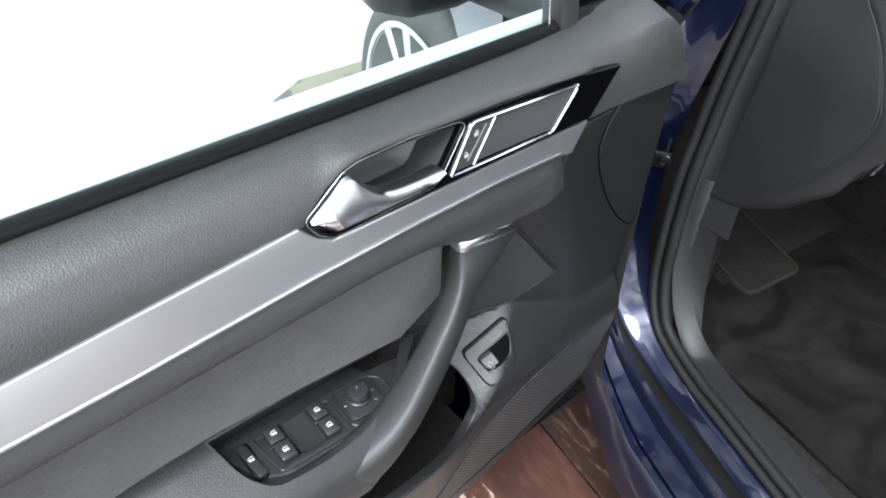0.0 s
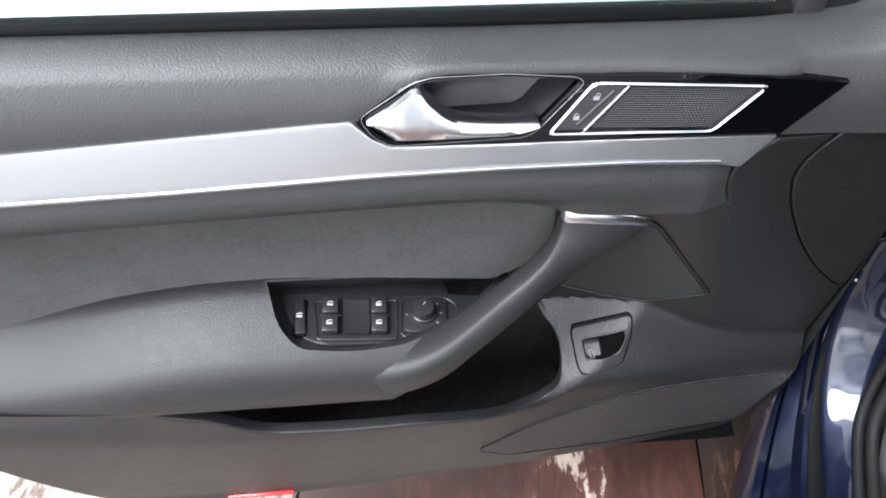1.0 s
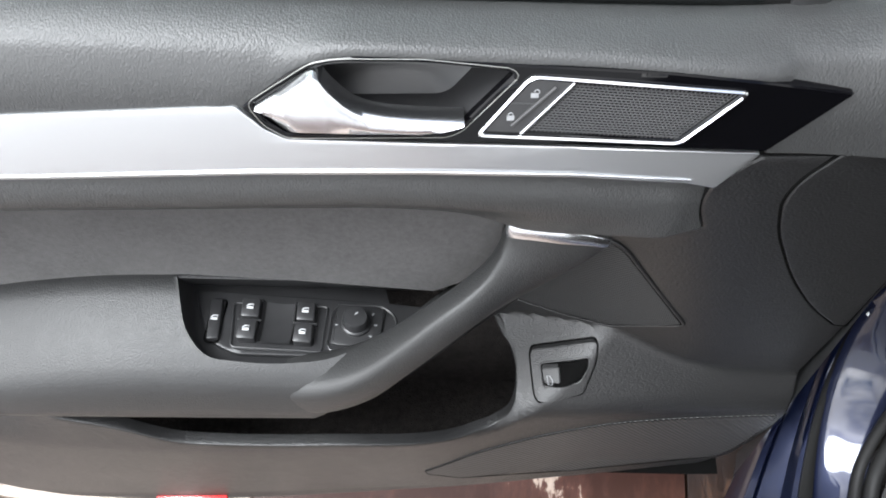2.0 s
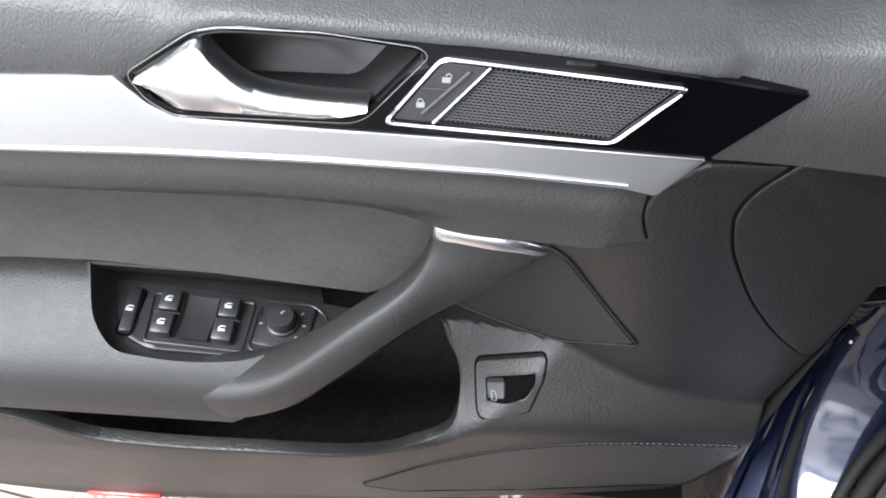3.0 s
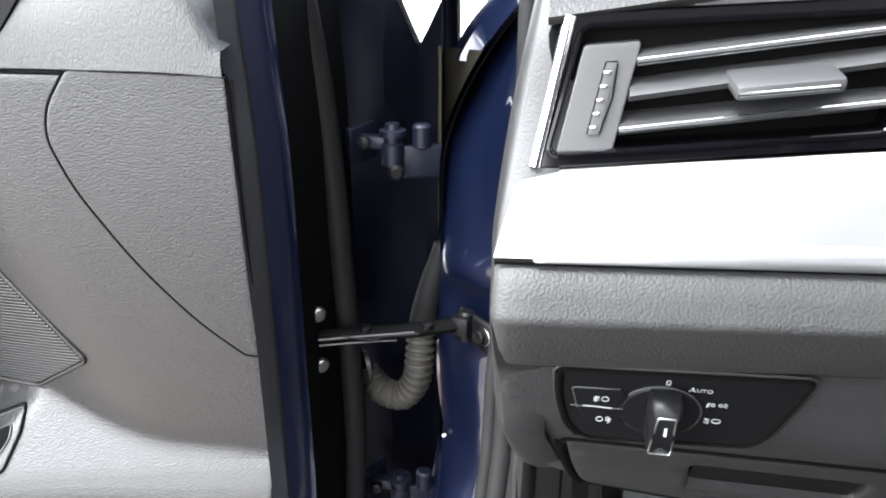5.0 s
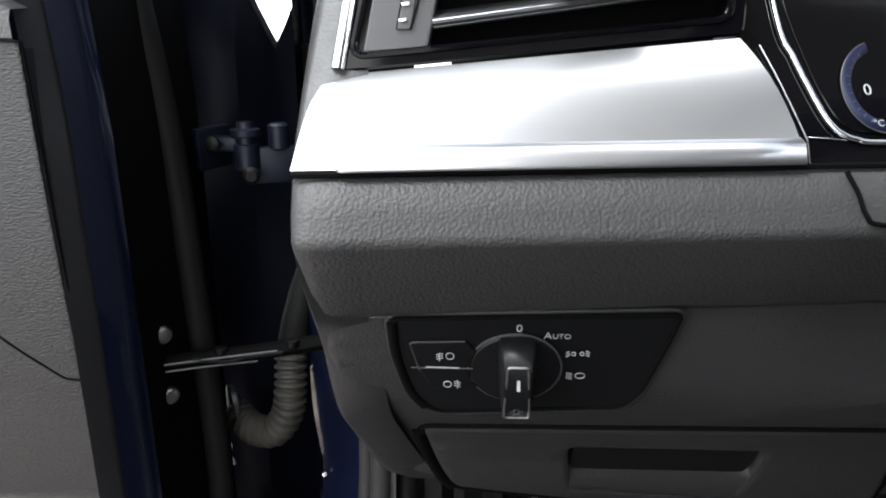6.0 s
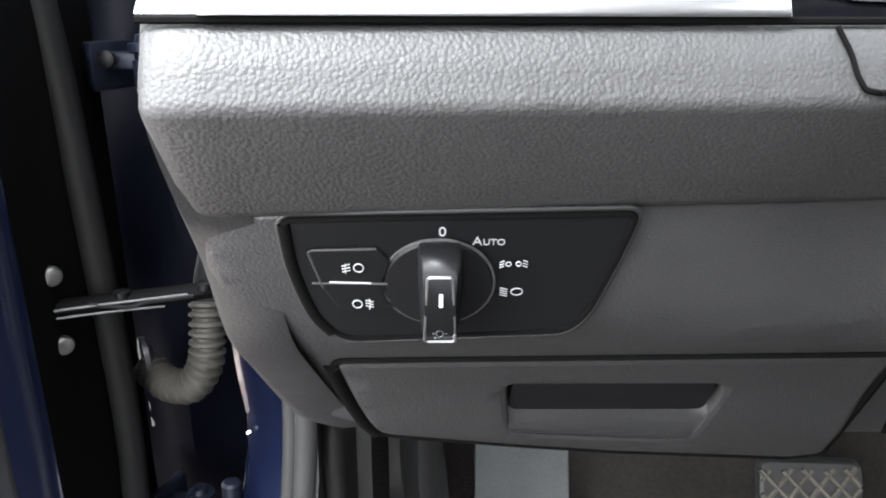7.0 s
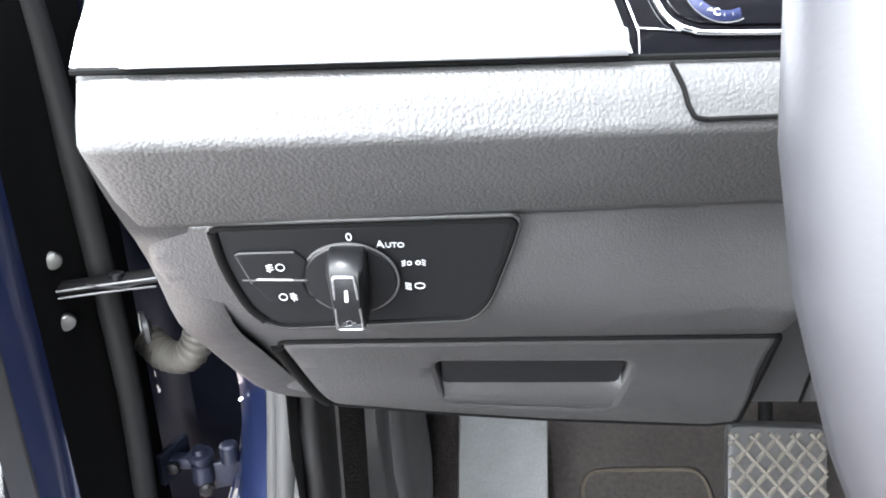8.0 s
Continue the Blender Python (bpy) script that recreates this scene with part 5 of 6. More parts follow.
tube("front_pillar", [(0.14, 0.06, 0.95), (0.20, -0.16, 1.15), (0.31, -0.48, 1.40)], 0.05, PAINT, shade, sides=10, flat=0.6)
tube("roof_rail", [(0.31, -0.48, 1.40), (0.30, -1.2, 1.42), (0.27, -2.2, 1.38)], 0.05, PAINT, shade, sides=10, flat=0.7)
rows = []
for s in (1.22, 1.30, 1.8, 2.3):
    rows.append([sill_at(-0.04, 0.17, s), sill_at(-0.09, 0.5, s), sill_at(-0.07, 0.9, s), sill_at(0.10, 1.38, s)] if s < 1.35 else [sill_at(-0.04, 0.17, s), sill_at(-0.09, 0.5, s), sill_at(-0.07, 0.9, s), sill_at(-0.03, 1.0, s)])
loft("rear_side", rows, PAINT, shade)

mat_floor = thing("floor_mat", "dark velour floor mat on the carpet", "floor mat")
fm = patch("velour_mat", rounded([(0.20, -0.75), (0.20, -0.10), (0.24, 0.02), (0.62, 0.02), (0.66, -0.10), (0.66, -0.75)], 0.03), lambda x, z: 0.004 * math.sin(x * 23) * math.sin(z * 17), VELOUR, mat_floor, 0.004, 0.008, 0.04)
fm.data.transform(Matrix(((1, 0, 0, 0), (0, 0, 1, 0), (0, -1, 0, 0.234), (0, 0, 0, 1))))

# ---- dashboard ----
dash = thing("dashboard", "dark grey dashboard with silver decor panel and chrome line", "dashboard")


def yd(x):
    return -0.330 + 0.108 * (x - 0.125)


DX0, DX1 = 0.1215, 1.40
PADP = [(0.020, 0.8235), (0.006, 0.8232), (0.000, 0.8205), (-0.0040, 0.8105), (-0.0066, 0.8040), (-0.0075, 0.8015), (-0.0062, 0.7985), (0.006, 0.7815), (0.0165, 0.767), (0.020, 0.764), (0.04, 0.7635)]
sections = []
for i, x in enumerate([DX0 + 0.0, DX0 + 0.0012, DX0 + 0.004, DX0 + 0.009] + steps(DX0 + 0.02, 0.6, 16) + [1.0, DX1]):
    k = (0.012, 0.006, 0.002, 0.0)[i] if i < 4 else 0.0
    sections.append([(x, yd(min(x, 0.6)) + dy + k, 0.794 + (z - 0.794) * (1 - k * 3)) for dy, z in PADP])
pad = loft("dash_pad", sections, PAD, dash, label="grey grained soft dash pad", sharp=55)
tube("pad_seam", smooth_line([(0.3195, yd(0.3195) - 0.0005, 0.8225), (0.3235, yd(0.3235) - 0.0035, 0.815), (0.3262, yd(0.3262) - 0.0065, 0.8075), (0.332, yd(0.332) - 0.0076, 0.8043), (0.36, yd(0.36) - 0.0076, 0.8045), (0.60, yd(0.6) - 0.0076, 0.8045)], 5), 0.0009, BLACK, pad, sides=6)

# knee panel


def knee_y(x, z):
    w = smoothstep(0.69, 0.765, z)
    return yd(min(x, 0.6)) * w + yd(0.215) * (1 - w) + flow([(0.58, 0.139), (0.60, 0.125), (0.628, 0.104), (0.655, 0.088), (0.685, 0.066), (0.708, 0.044), (0.735, 0.030), (0.764, 0.0215)], z)


# the storage flap's pull is sunk through flap and panel
PULL = rounded([(0.2345, 0.6670), (0.3325, 0.6670), (0.3345, 0.6560), (0.3310, 0.6190, 0.008), (0.3200, 0.6180), (0.2400, 0.6260, 0.008)], 0.005)
knee = holed_patch("knee_panel", rounded([(DX0 + 0.0005, 0.766), (0.70, 0.766), (0.46, 0.760), (0.42, 0.745), (0.400, 0.715, 0.01), (0.3975, 0.6945), (0.4135, 0.5995), (0.396, 0.5965), (0.297, 0.605), (0.243, 0.6135), (0.186, 0.6245, 0.02), (0.152, 0.635, 0.02), (0.136, 0.650, 0.02), (0.1305, 0.672, 0.03), (0.128, 0.693, 0.03), (0.1265, 0.724, 0.03), (0.1245, 0.748)], 0.004), inset(PULL, -0.003), knee_y, KNEE, dash, 0.005, 0.10, 0.0125, "dark grey grained knee panel")

# light switch
LSW = rounded([(0.1540, 0.762), (0.2690, 0.762), (0.2660, 0.748, 0.01), (0.2585, 0.7215, 0.012), (0.2520, 0.7125, 0.008), (0.1690, 0.7120, 0.012), (0.1600, 0.7235, 0.012), (0.1550, 0.744, 0.01)], 0.003)


def sw_y(x, z):
    return -0.3005 + 0.36 * (0.762 - z) + 0.075 * (x - 0.205) - 0.0022


ls = patch("light_switch", LSW, sw_y, PANEL, dash, 0.001, 0.008, 0.0125, "black headlight switch panel")
tube("switch_lip", [(x, sw_y(x, z) + 0.0012, z) for x, z in inset(LSW, -0.0026)], 0.0010, KNEE_DIM, ls, True, 8)
tube("switch_gap", [(x, sw_y(x, z) + 0.0002, z) for x, z in inset(LSW, -0.0006)], 0.0013, BLACK, ls, True, 6)
# black tube stands in for the shadow along the panel's left edge
tube("side_recess", smooth_line([(x, sw_y(x, z) + 0.0008, z) for x, z in ((0.1538, 0.7615), (0.1546, 0.744), (0.1592, 0.7245), (0.1650, 0.7150))], 4), 0.0024, BLACK, ls, sides=8)
SW_TURN = 90 + math.degrees(math.atan(0.36))


def on_switch(x, z, out=0.0):
    return (x, sw_y(x, z) - out * 0.94, z)


drum("dial", [(0.0192, 0), (0.0192, 0.0012), (0.0182, 0.002), (0.012, 0.0022)], on_switch(0.2035, 0.7365), (SW_TURN, 0, 0), PANEL, ls, 40)
cx0, cy0, cz0 = on_switch(0.2035, 0.7365)
tube("dial_rim", [(0.2035 + 0.0194 * math.cos(t), sw_y(0.2035, 0.7365 + 0.0180 * math.sin(t)) - 0.0012, 0.7365 + 0.0180 * math.sin(t)) for t in steps(0, 2 * math.pi, 40)[:-1]], 0.0005, SATIN, ls, True, 6)
kp = []
for z, w, y in ((0.7535, 0.0060, 0.000), (0.7530, 0.0066, 0.006), (0.7505, 0.0072, 0.0125), (0.7455, 0.0072, 0.017), (0.735, 0.0068, 0.0185), (0.7235, 0.0062, 0.0185), (0.7185, 0.0056, 0.0165), (0.7175, 0.005, 0.003)):
    b = sw_y(0.204, z) - 0.0005
    kp.append([(0.204 - w * 1.05, b, z), (0.204 - w, b - y * 0.8, z), (0.204 - w * 0.75, b - y, z), (0.204 + w * 0.75, b - y, z), (0.204 + w, b - y * 0.8, z), (0.204 + w * 1.05, b, z)])
knob2 = loft("rotary_knob", kp, PANEL, ls, caps=True, label="black rotary light knob", sharp=45)


def kn_y(z):
    return sw_y(0.204, z) - lerp([(0.7185, 0.0172), (0.7235, 0.0190), (0.735, 0.0190), (0.7455, 0.0176)], z)


tube("knob_frame", [(0.204 + x, kn_y(z) - 0.0007, z) for x, z in rounded([(-0.0040, 0.7465), (0.0040, 0.7465), (0.0052, 0.7195), (-0.0052, 0.7195)], 0.0012)], 0.0005, BRUSHED, knob2, True, 6, "chrome knob frame")
box("knob_light", (0.0013, 0.0006, 0.0048), (0.2043, kn_y(0.737) - 0.0003, 0.7375), WHITE, knob2, 0)
sun_pts = [(0.204 + 0.0012 * math.cos(t), kn_y(0.7235) - 0.0003, 0.7235 + 0.0012 * math.sin(t)) for t in steps(0, 2 * math.pi, 10)[:-1]]
sym = tube("sun_symbol", sun_pts, 0.00016, SATIN, knob2, True, 5)
for t in steps(0, 2 * math.pi, 8)[:-1]:
    tube("sun_ray", [(0.204 + r * math.cos(t), kn_y(0.7235) - 0.0003, 0.7235 + r * math.sin(t)) for r in (0.0018, 0.0024)], 0.00014, SATIN, sym, sides=4)


def words(name, text, at, size, turn, material, parent, label=""):
    cu = bpy.data.curves.new(name, "FONT")
    cu.body, cu.size, cu.align_x, cu.align_y, cu.extrude = text, size, "CENTER", "CENTER", 0.0001
    tmp = new(name + "_curve", cu)
    me = bpy.data.meshes.new_from_object(tmp)
    bpy.data.objects.remove(tmp)
    me.transform(pose(*at, *turn))
    me.materials.clear()
    me.materials.append(material)
    ob = new(name, me)
    ob.parent = parent
    return tagged(ob, label)


TX = (SW_TURN, 0, 0)
words("zero_mark", "0", on_switch(0.2048, 0.7570, 0.0004), 0.0054, TX, WHITE, ls)
words("auto_mark", "A", on_switch(0.2165, 0.7530, 0.0004), 0.0050, TX, WHITE, ls)
words("auto_mark", "UTO", on_switch(0.2222, 0.7525, 0.0004), 0.0036, TX, WHITE, ls)


def arcs(x, z, r, a0, a1, name, parent, sx=1.0):
    return tube(name, [(x + sx * r * math.cos(t), sw_y(x, z + r * math.sin(t)) - 0.0018, z + r * math.sin(t)) for t in steps(a0, a1, 10)], 0.00024, WHITE, parent, sides=5)


def bar_lines(x, z, n, w, dz, slant, parent):
    for i in range(n):
        zz = z + (i - (n - 1) / 2) * dz
        tube("ray_mark", [(x - w / 2, sw_y(x, zz) - 0.0018, zz - slant), (x + w / 2, sw_y(x, zz) - 0.0018, zz + slant)], 0.0002, WHITE, parent, sides=4)


for x, z, flip in ((0.1755, 0.7440, 1), (0.1765, 0.7285, -1)):
    s = arcs(x + 0.0012 * flip, z, 0.0017, -math.pi / 2, math.pi * 1.5, "lamp_symbol", ls, 1.0)
    bar_lines(x - 0.0030 * flip, z, 3, 0.0028, 0.0012, 0.0003 * flip, s)
    tube("beam_wave", [(x - 0.0030 * flip, sw_y(x, z) - 0.0019, z - 0.002), (x - 0.0034 * flip, sw_y(x, z) - 0.0019, z), (x - 0.0030 * flip, sw_y(x, z) - 0.0019, z + 0.002)], 0.0002, WHITE, s, sides=4)
s = arcs(0.2275, 0.7440, 0.0009, -math.pi / 2, math.pi * 1.5, "side_light_symbol", ls)
arcs(0.2310, 0.7440, 0.0009, -math.pi / 2, math.pi * 1.5, "lamp_loop", s)
bar_lines(0.2252, 0.7440, 3, 0.0016, 0.0011, 0.0003, s)
bar_lines(0.2333, 0.7440, 3, 0.0016, 0.0011, -0.0003, s)
s = arcs(0.2312, 0.7320, 0.0015, -math.pi / 2, math.pi * 1.5, "low_beam_symbol", ls, 1.4)
bar_lines(0.2265, 0.7320, 4, 0.0026, 0.0010, -0.0003, s)
# fog light keys
FOG = rounded([(0.1600, 0.7515, 0.003), (0.1830, 0.7515), (0.1875, 0.7465), (0.1840, 0.7365), (0.1855, 0.7290), (0.1900, 0.7262), (0.1690, 0.7250, 0.004), (0.1630, 0.7372)], 0.001)
fog = patch("fog_light_keys", FOG, lambda x, z: sw_y(x, z) - 0.0012, PANEL, ls, 0.0008, 0.003, 0.0125)
tube("key_edge", [(x, sw_y(x, z) - 0.0012, z) for x, z in ((0.1640, 0.7360), (0.1605, 0.7505), (0.1615, 0.7512), (0.1830, 0.7512))], 0.0004, SATIN, fog, sides=5)
tube("key_divider", [(x, sw_y(x, 0.7378) - 0.0018, z) for x, z in ((0.1665, 0.7383), (0.1805, 0.7375))], 0.00035, WHITE, fog, sides=6)
tube("key_edge", [(x, sw_y(x, 0.737) - 0.0014, z) for x, z in ((0.1605, 0.7378), (0.186, 0.7368))], 0.0004, SATIN, fog, sides=5)

# storage flap under it
GB = rounded([(0.1600, 0.6855, 0.006), (0.3955, 0.6910, 0.004), (0.4115, 0.5985), (0.395, 0.5940), (0.297, 0.6025), (0.2425, 0.611), (0.174, 0.6240, 0.008), (0.1655, 0.650, 0.02)], 0.003)


def flap_y(x, z):
    return knee_y(x, z) - 0.003


gb = holed_patch("storage_flap", GB, PULL, flap_y, KNEE, dash, 0.0035, 0.012, 0.0125, "dark grey storage compartment flap")
tube("flap_gap", [(x, knee_y(x, z) - 0.0002, z) for x, z in inset(GB, -0.0012)], 0.0018, BLACK, gb, True, 6)
tube("flap_shadow_gap", smooth_line([(x, knee_y(x, z) + 0.0003, z) for x, z in ((0.1585, 0.682), (0.1602, 0.668), (0.1635, 0.650), (0.1680, 0.636), (0.1735, 0.626))], 4), 0.0040, BLACK, gb, sides=8)
# pull recess: dark plate at the back, a sloping ledge below it
patch("pull_plate", rounded([(0.2375, 0.6660), (0.3320, 0.6660), (0.3325, 0.6430), (0.2375, 0.6430)], 0.005), lambda x, z: flap_y(x, z) + 0.0045, PANEL, gb, 0.001, 0.004, 0.0125, "black recessed pull")
ledge = []
for x, k in ((0.2330, 0.5), (0.2375, 0.85), (0.244, 1), (0.26, 1), (0.30, 1), (0.318, 1), (0.3275, 0.85), (0.3340, 0.3)):
    lip = 0.6265 - 0.0085 * (x - 0.24) / 0.09
    ledge.append([(x, flap_y(x, 0.648) + 0.0085, 0.648), (x, flap_y(x, 0.643) + 0.0070 * k, 0.6425), (x, flap_y(x, 0.636) + 0.0035 * k, 0.6365), (x, flap_y(x, lip + 0.004) + 0.0006, lip + 0.0045), (x, flap_y(x, lip) + 0.0008, lip), (x, flap_y(x, lip - 0.004) + 0.005, lip - 0.004)])
loft("pull_ledge", ledge, KNEE, gb, sharp=60)
# left wall of the recess, its shadow painted as black
loft("recess_wall", [[(x, flap_y(x, z) + 0.0022, z), (x + 0.0014, flap_y(x, z) + 0.013, z)] for x, z in ((0.2332, 0.6685), (0.2335, 0.650), (0.236, 0.635), (0.239, 0.624))], BLACK, gb)
# lower trim beside the flap, with its seam
trim_y = lambda x, z: -0.190 + 0.25 * (0.66 - z)
lower = patch("column_trim", rounded([(0.385, 0.690), (0.66, 0.690), (0.66, 0.597), (0.385, 0.597)], 0.006), trim_y, KNEE, dash, 0.003, 0.03, 0.03, "grey plastic trim under the steering column")
tube("trim_seam", [(0.4575, trim_y(0, z) - 0.0004, z) for z in (0.640, 0.620, 0.598)], 0.0012, BLACK, lower, sides=6)

# silver decor panel with chrome foot
dec = []
for x in steps(0.0, 1.0, 16):
    b0, b1 = 0.1225 + x * (0.307 - 0.1225), 0.1325 + x * (0.2855 - 0.1325)
    z1 = 0.8565 + 0.012 * x
    row = []
    for f in steps(0, 1, 8):
        bulge = 0.004 * math.sin(math.pi * f)
        xx = b0 + (b1 - b0) * f
        row.append((xx, yd(b0) + 0.004 + (yd(b1) + 0.028 - yd(b0) - 0.004) * f - bulge * 0.6, 0.8255 + (z1 - 0.8255) * f + bulge))
    dec.append(row)
decor = loft("decor_panel", dec, SILVER, dash, label="brushed silver decor panel", sharp=60)
loft("decor_return", [[(0.1225, yd(0.1225) + 0.004, 0.8245), (0.1235, yd(0.1225) + 0.05, 0.8245)], [(0.1325, -0.301, 0.8565), (0.136, -0.25, 0.8565)]], SILVER, decor)
loft("chrome_foot", [[(x, yd(x) + 0.004, 0.8250), (x, yd(x) - 0.0005 + e, 0.8252), (x, yd(x) - 0.0010 + e, 0.8262), (x, yd(x) + 0.0022 + e, 0.8262 + (0.0070 - 0.0008 * (x - 0.139) / 0.165) * k), (x, yd(x) + 0.0065, 0.8268 + 0.007 * k)] for x, e, k in [(0.1385, 0.004, 0.3), (0.1395, 0.001, 0.75), (0.1415, 0, 1)] + [(x, 0, 1) for x in steps(0.145, 0.3045, 8)] + [(0.3052, 0.003, 0.9)]], BRUSHED, decor, label="brushed chrome foot strip", sharp=60)
tube("decor_gap", [(x, yd(x) + 0.003, 0.8240) for x in steps(0.123, 0.5, 16)], 0.0012, BLACK, dash, sides=6)

# air vent
vent = box("air_vent", (0.150, 0.06, 0.058), (0.2125, -0.245, 0.893), BLACK, dash, 0.004, (0, -5, 6), "air vent with chrome-edged slats")


def vx(x, z):
    """Front of the vent: follows the dash's run."""
    return (x, -0.288 + 0.108 * (x - 0.21) + 0.2 * (z - 0.89), z)


VO = rounded([(0.1345, 0.8575), (0.1465, 0.9215), (0.291, 0.930), (0.2875, 0.8695)], 0.004)
VI = rounded([(0.1425, 0.8645), (0.1535, 0.9150), (0.284, 0.9225), (0.2805, 0.8765)], 0.004)
vf = ring_plate("vent_frame", VO, VI, -0.288, 0.03, GLOSS, vent, "piano-black vent frame")
for v in vf.data.vertices:
    v.co.y += 0.108 * (v.co.x - 0.21) + 0.2 * (v.co.z - 0.89)
tube("vent_rim", [vx(x, z) for x, z in inset(VI, -0.0015)], 0.0012, GLOSS, vent, True, 6)
tube("vent_side_chrome", [vx(0.1365, 0.8590), vx(0.1475, 0.9200)], 0.0028, CHROME, vent, sides=8)
for (xa, za), (xb, zb), m, r in (((0.1762, 0.9025), (0.285, 0.9175), SATCHROME, 0.0019), ((0.174, 0.8890), (0.284, 0.9055), DARKP, 0.0026), ((0.171, 0.8745), (0.281, 0.8880), SATCHROME, 0.0019)):
    a, b = Vector(vx(xa, za)), Vector(vx(xb, zb))
    s = loft("vent_slat", [[p + Vector((0, 0.0, -r)), p + Vector((0, -0.0025, 0)), p + Vector((0, 0.0, r)), p + Vector((0, 0.03, r * 1.5 + 0.005)), p + Vector((0, 0.03, -r * 0.5 + 0.004))] for p in (a, b)], DARKP, vent, closed=True, caps=True)
    if m is SATCHROME:
        tube("slat_edge", [a, b], r * 0.95, m, s, sides=10, flat=0.8)
tc = Vector(vx(0.2350, 0.8965)) + Vector((0, -0.004, 0))
tab_ob = box("vent_tab", (0.043, 0.020, 0.007), tc, SATIN, vent, 0.0025, (14, -6, 6), "grey vent tab")
tube("tab_edge", [tc + Vector((x, -0.0095 + x * 0.1, -0.0026 + x * 0.105)) for x in (-0.019, -0.01, 0.01, 0.019)], 0.0012, CHROME, tab_ob, sides=8)
dp_ = patch("dial_panel", rounded([(0.1450, 0.8640), (0.1537, 0.9085), (0.1775, 0.9105), (0.1690, 0.8655)], 0.002), lambda x, z: vx(x, z)[1] + 0.001, SATIN, vent, 0.001, 0.01, 0.02, "grey panel with thumb wheel")
patch("thumb_slot", rounded([(0.1575, 0.8725), (0.1632, 0.9020), (0.1682, 0.9022), (0.1628, 0.8725)], 0.001), lambda x, z: vx(x, z)[1] - 0.0003, SATIN, dp_, 0.0004, 0.002, 0.02)
tube("slot_shadow", [vx(0.1578, 0.8728), vx(0.1635, 0.9022), vx(0.1682, 0.9024)], 0.0004, BLACK, dp_, sides=5)
tube("slot_shadow", [vx(0.1682, 0.9018), vx(0.1672, 0.8880), vx(0.1628, 0.8728)], 0.0004, BLACK, dp_, sides=5)
for i in range(5):
    x, z = 0.1602 + i * 0.00103, 0.8759 + i * 0.0056
    box("wheel_pip", (0.0032, 0.0008, 0.0013), (x, vx(x, z)[1] - 0.0008, z), SATCHROME, dp_, 0.0003, (0, -6, 0))
for x in (0.19, 0.205, 0.22, 0.245, 0.262):
    box("vent_vane", (0.001, 0.02, 0.045), (x, vx(x, 0.893)[1] + 0.035, 0.894), DARKP, vent, 0)
# dash top and end cap
rows = []
for x in [0.1385, 0.1405] + steps(0.15, 0.30, 5) + steps(0.36, 1.40, 9):
    y = yd(min(x, 0.6))
    zt = 0.9165 + 0.15 * (min(x, 0.30) - 0.142)
    rows.append([(x, y + 0.062, zt + 0.001), (x, y + 0.042, zt), (x, y + 0.037, zt + 0.0035), (x, y + 0.045, zt + 0.013), (x, y + 0.09, zt + 0.022), (x, 0.0, zt + 0.03), (x, 0.34, zt + 0.02)])
loft("dash_top", rows, PAD, dash, label="grey grained dash top", sharp=60)
def cap_x(z):
    return 0.1205 + 0.012 * smoothstep(0.83, 0.95, z)


cap = patch("end_cap", rounded([(-0.145, 0.96), (-0.140, 0.905), (-0.136, 0.81), (-0.124, 0.705), (-0.116, 0.605, 0.008), (-0.15, 0.615, 0.02), (-0.193, 0.65, 0.03), (-0.238, 0.70, 0.03), (-0.274, 0.752, 0.03), (-0.294, 0.80, 0.02), (-0.296, 0.834, 0.02), (-0.278, 0.872, 0.02), (-0.256, 0.904, 0.02), (-0.215, 0.96)], 0.006), lambda y, z: cap_x(z) - 0.1205 + 0.008 * smoothstep(-0.26, -0.12, y), KNEE_DIM, dash, 0.0015, 0.02, 0.02, "grey grained dash end cap")
cap.data.transform(Matrix(((0, 1, 0, 0.1205), (1, 0, 0, 0), (0, 0, 1, 0), (0, 0, 0, 1))))
EDGE = [((-0.215, 0.960), (-0.245, 0.962), 0.142), ((-0.222, 0.938), (-0.255, 0.950), 0.138), ((-0.256, 0.904), (-0.276, 0.915), 0.1345), ((-0.278, 0.872), (-0.292, 0.878), 0.130), ((-0.296, 0.834), (-0.318, 0.836), 0.1245), ((-0.296, 0.815), (-0.326, 0.815), 0.1225), ((-0.293, 0.80), (-0.330, 0.800), 0.1225), ((-0.286, 0.78), (-0.318, 0.775), 0.1235), ((-0.274, 0.752), (-0.300, 0.745), 0.126), ((-0.258, 0.727), (-0.286, 0.710), 0.1285), ((-0.238, 0.70), (-0.262, 0.684), 0.131), ((-0.193, 0.65), (-0.225, 0.640), 0.142), ((-0.17, 0.632), (-0.19, 0.612), 0.150), ((-0.15, 0.615), (-0.160, 0.594), 0.155), ((-0.116, 0.605), (-0.112, 0.580), 0.160)]
rows = []
for (ya, za), (yb_, zb_), xo in EDGE:
    xi = cap_x(za) + 0.008 * smoothstep(-0.26, -0.12, ya)
    rows.append([(xi + 0.003, ya + 0.006, za), (xi, ya, za), (xi - 0.0005, ya + (yb_ - ya) * 0.35, za + (zb_ - za) * 0.35), (xi + (xo - xi) * 0.25, ya + (yb_ - ya) * 0.7, za + (zb_ - za) * 0.7), (xi + (xo - xi) * 0.6, ya + (yb_ - ya) * 0.92, za + (zb_ - za) * 0.92), (xo, yb_, zb_), (xo + 0.02, yb_ + 0.004, zb_)])
fine = [smooth_line([r[k] for r in rows], 3) for k in range(7)]
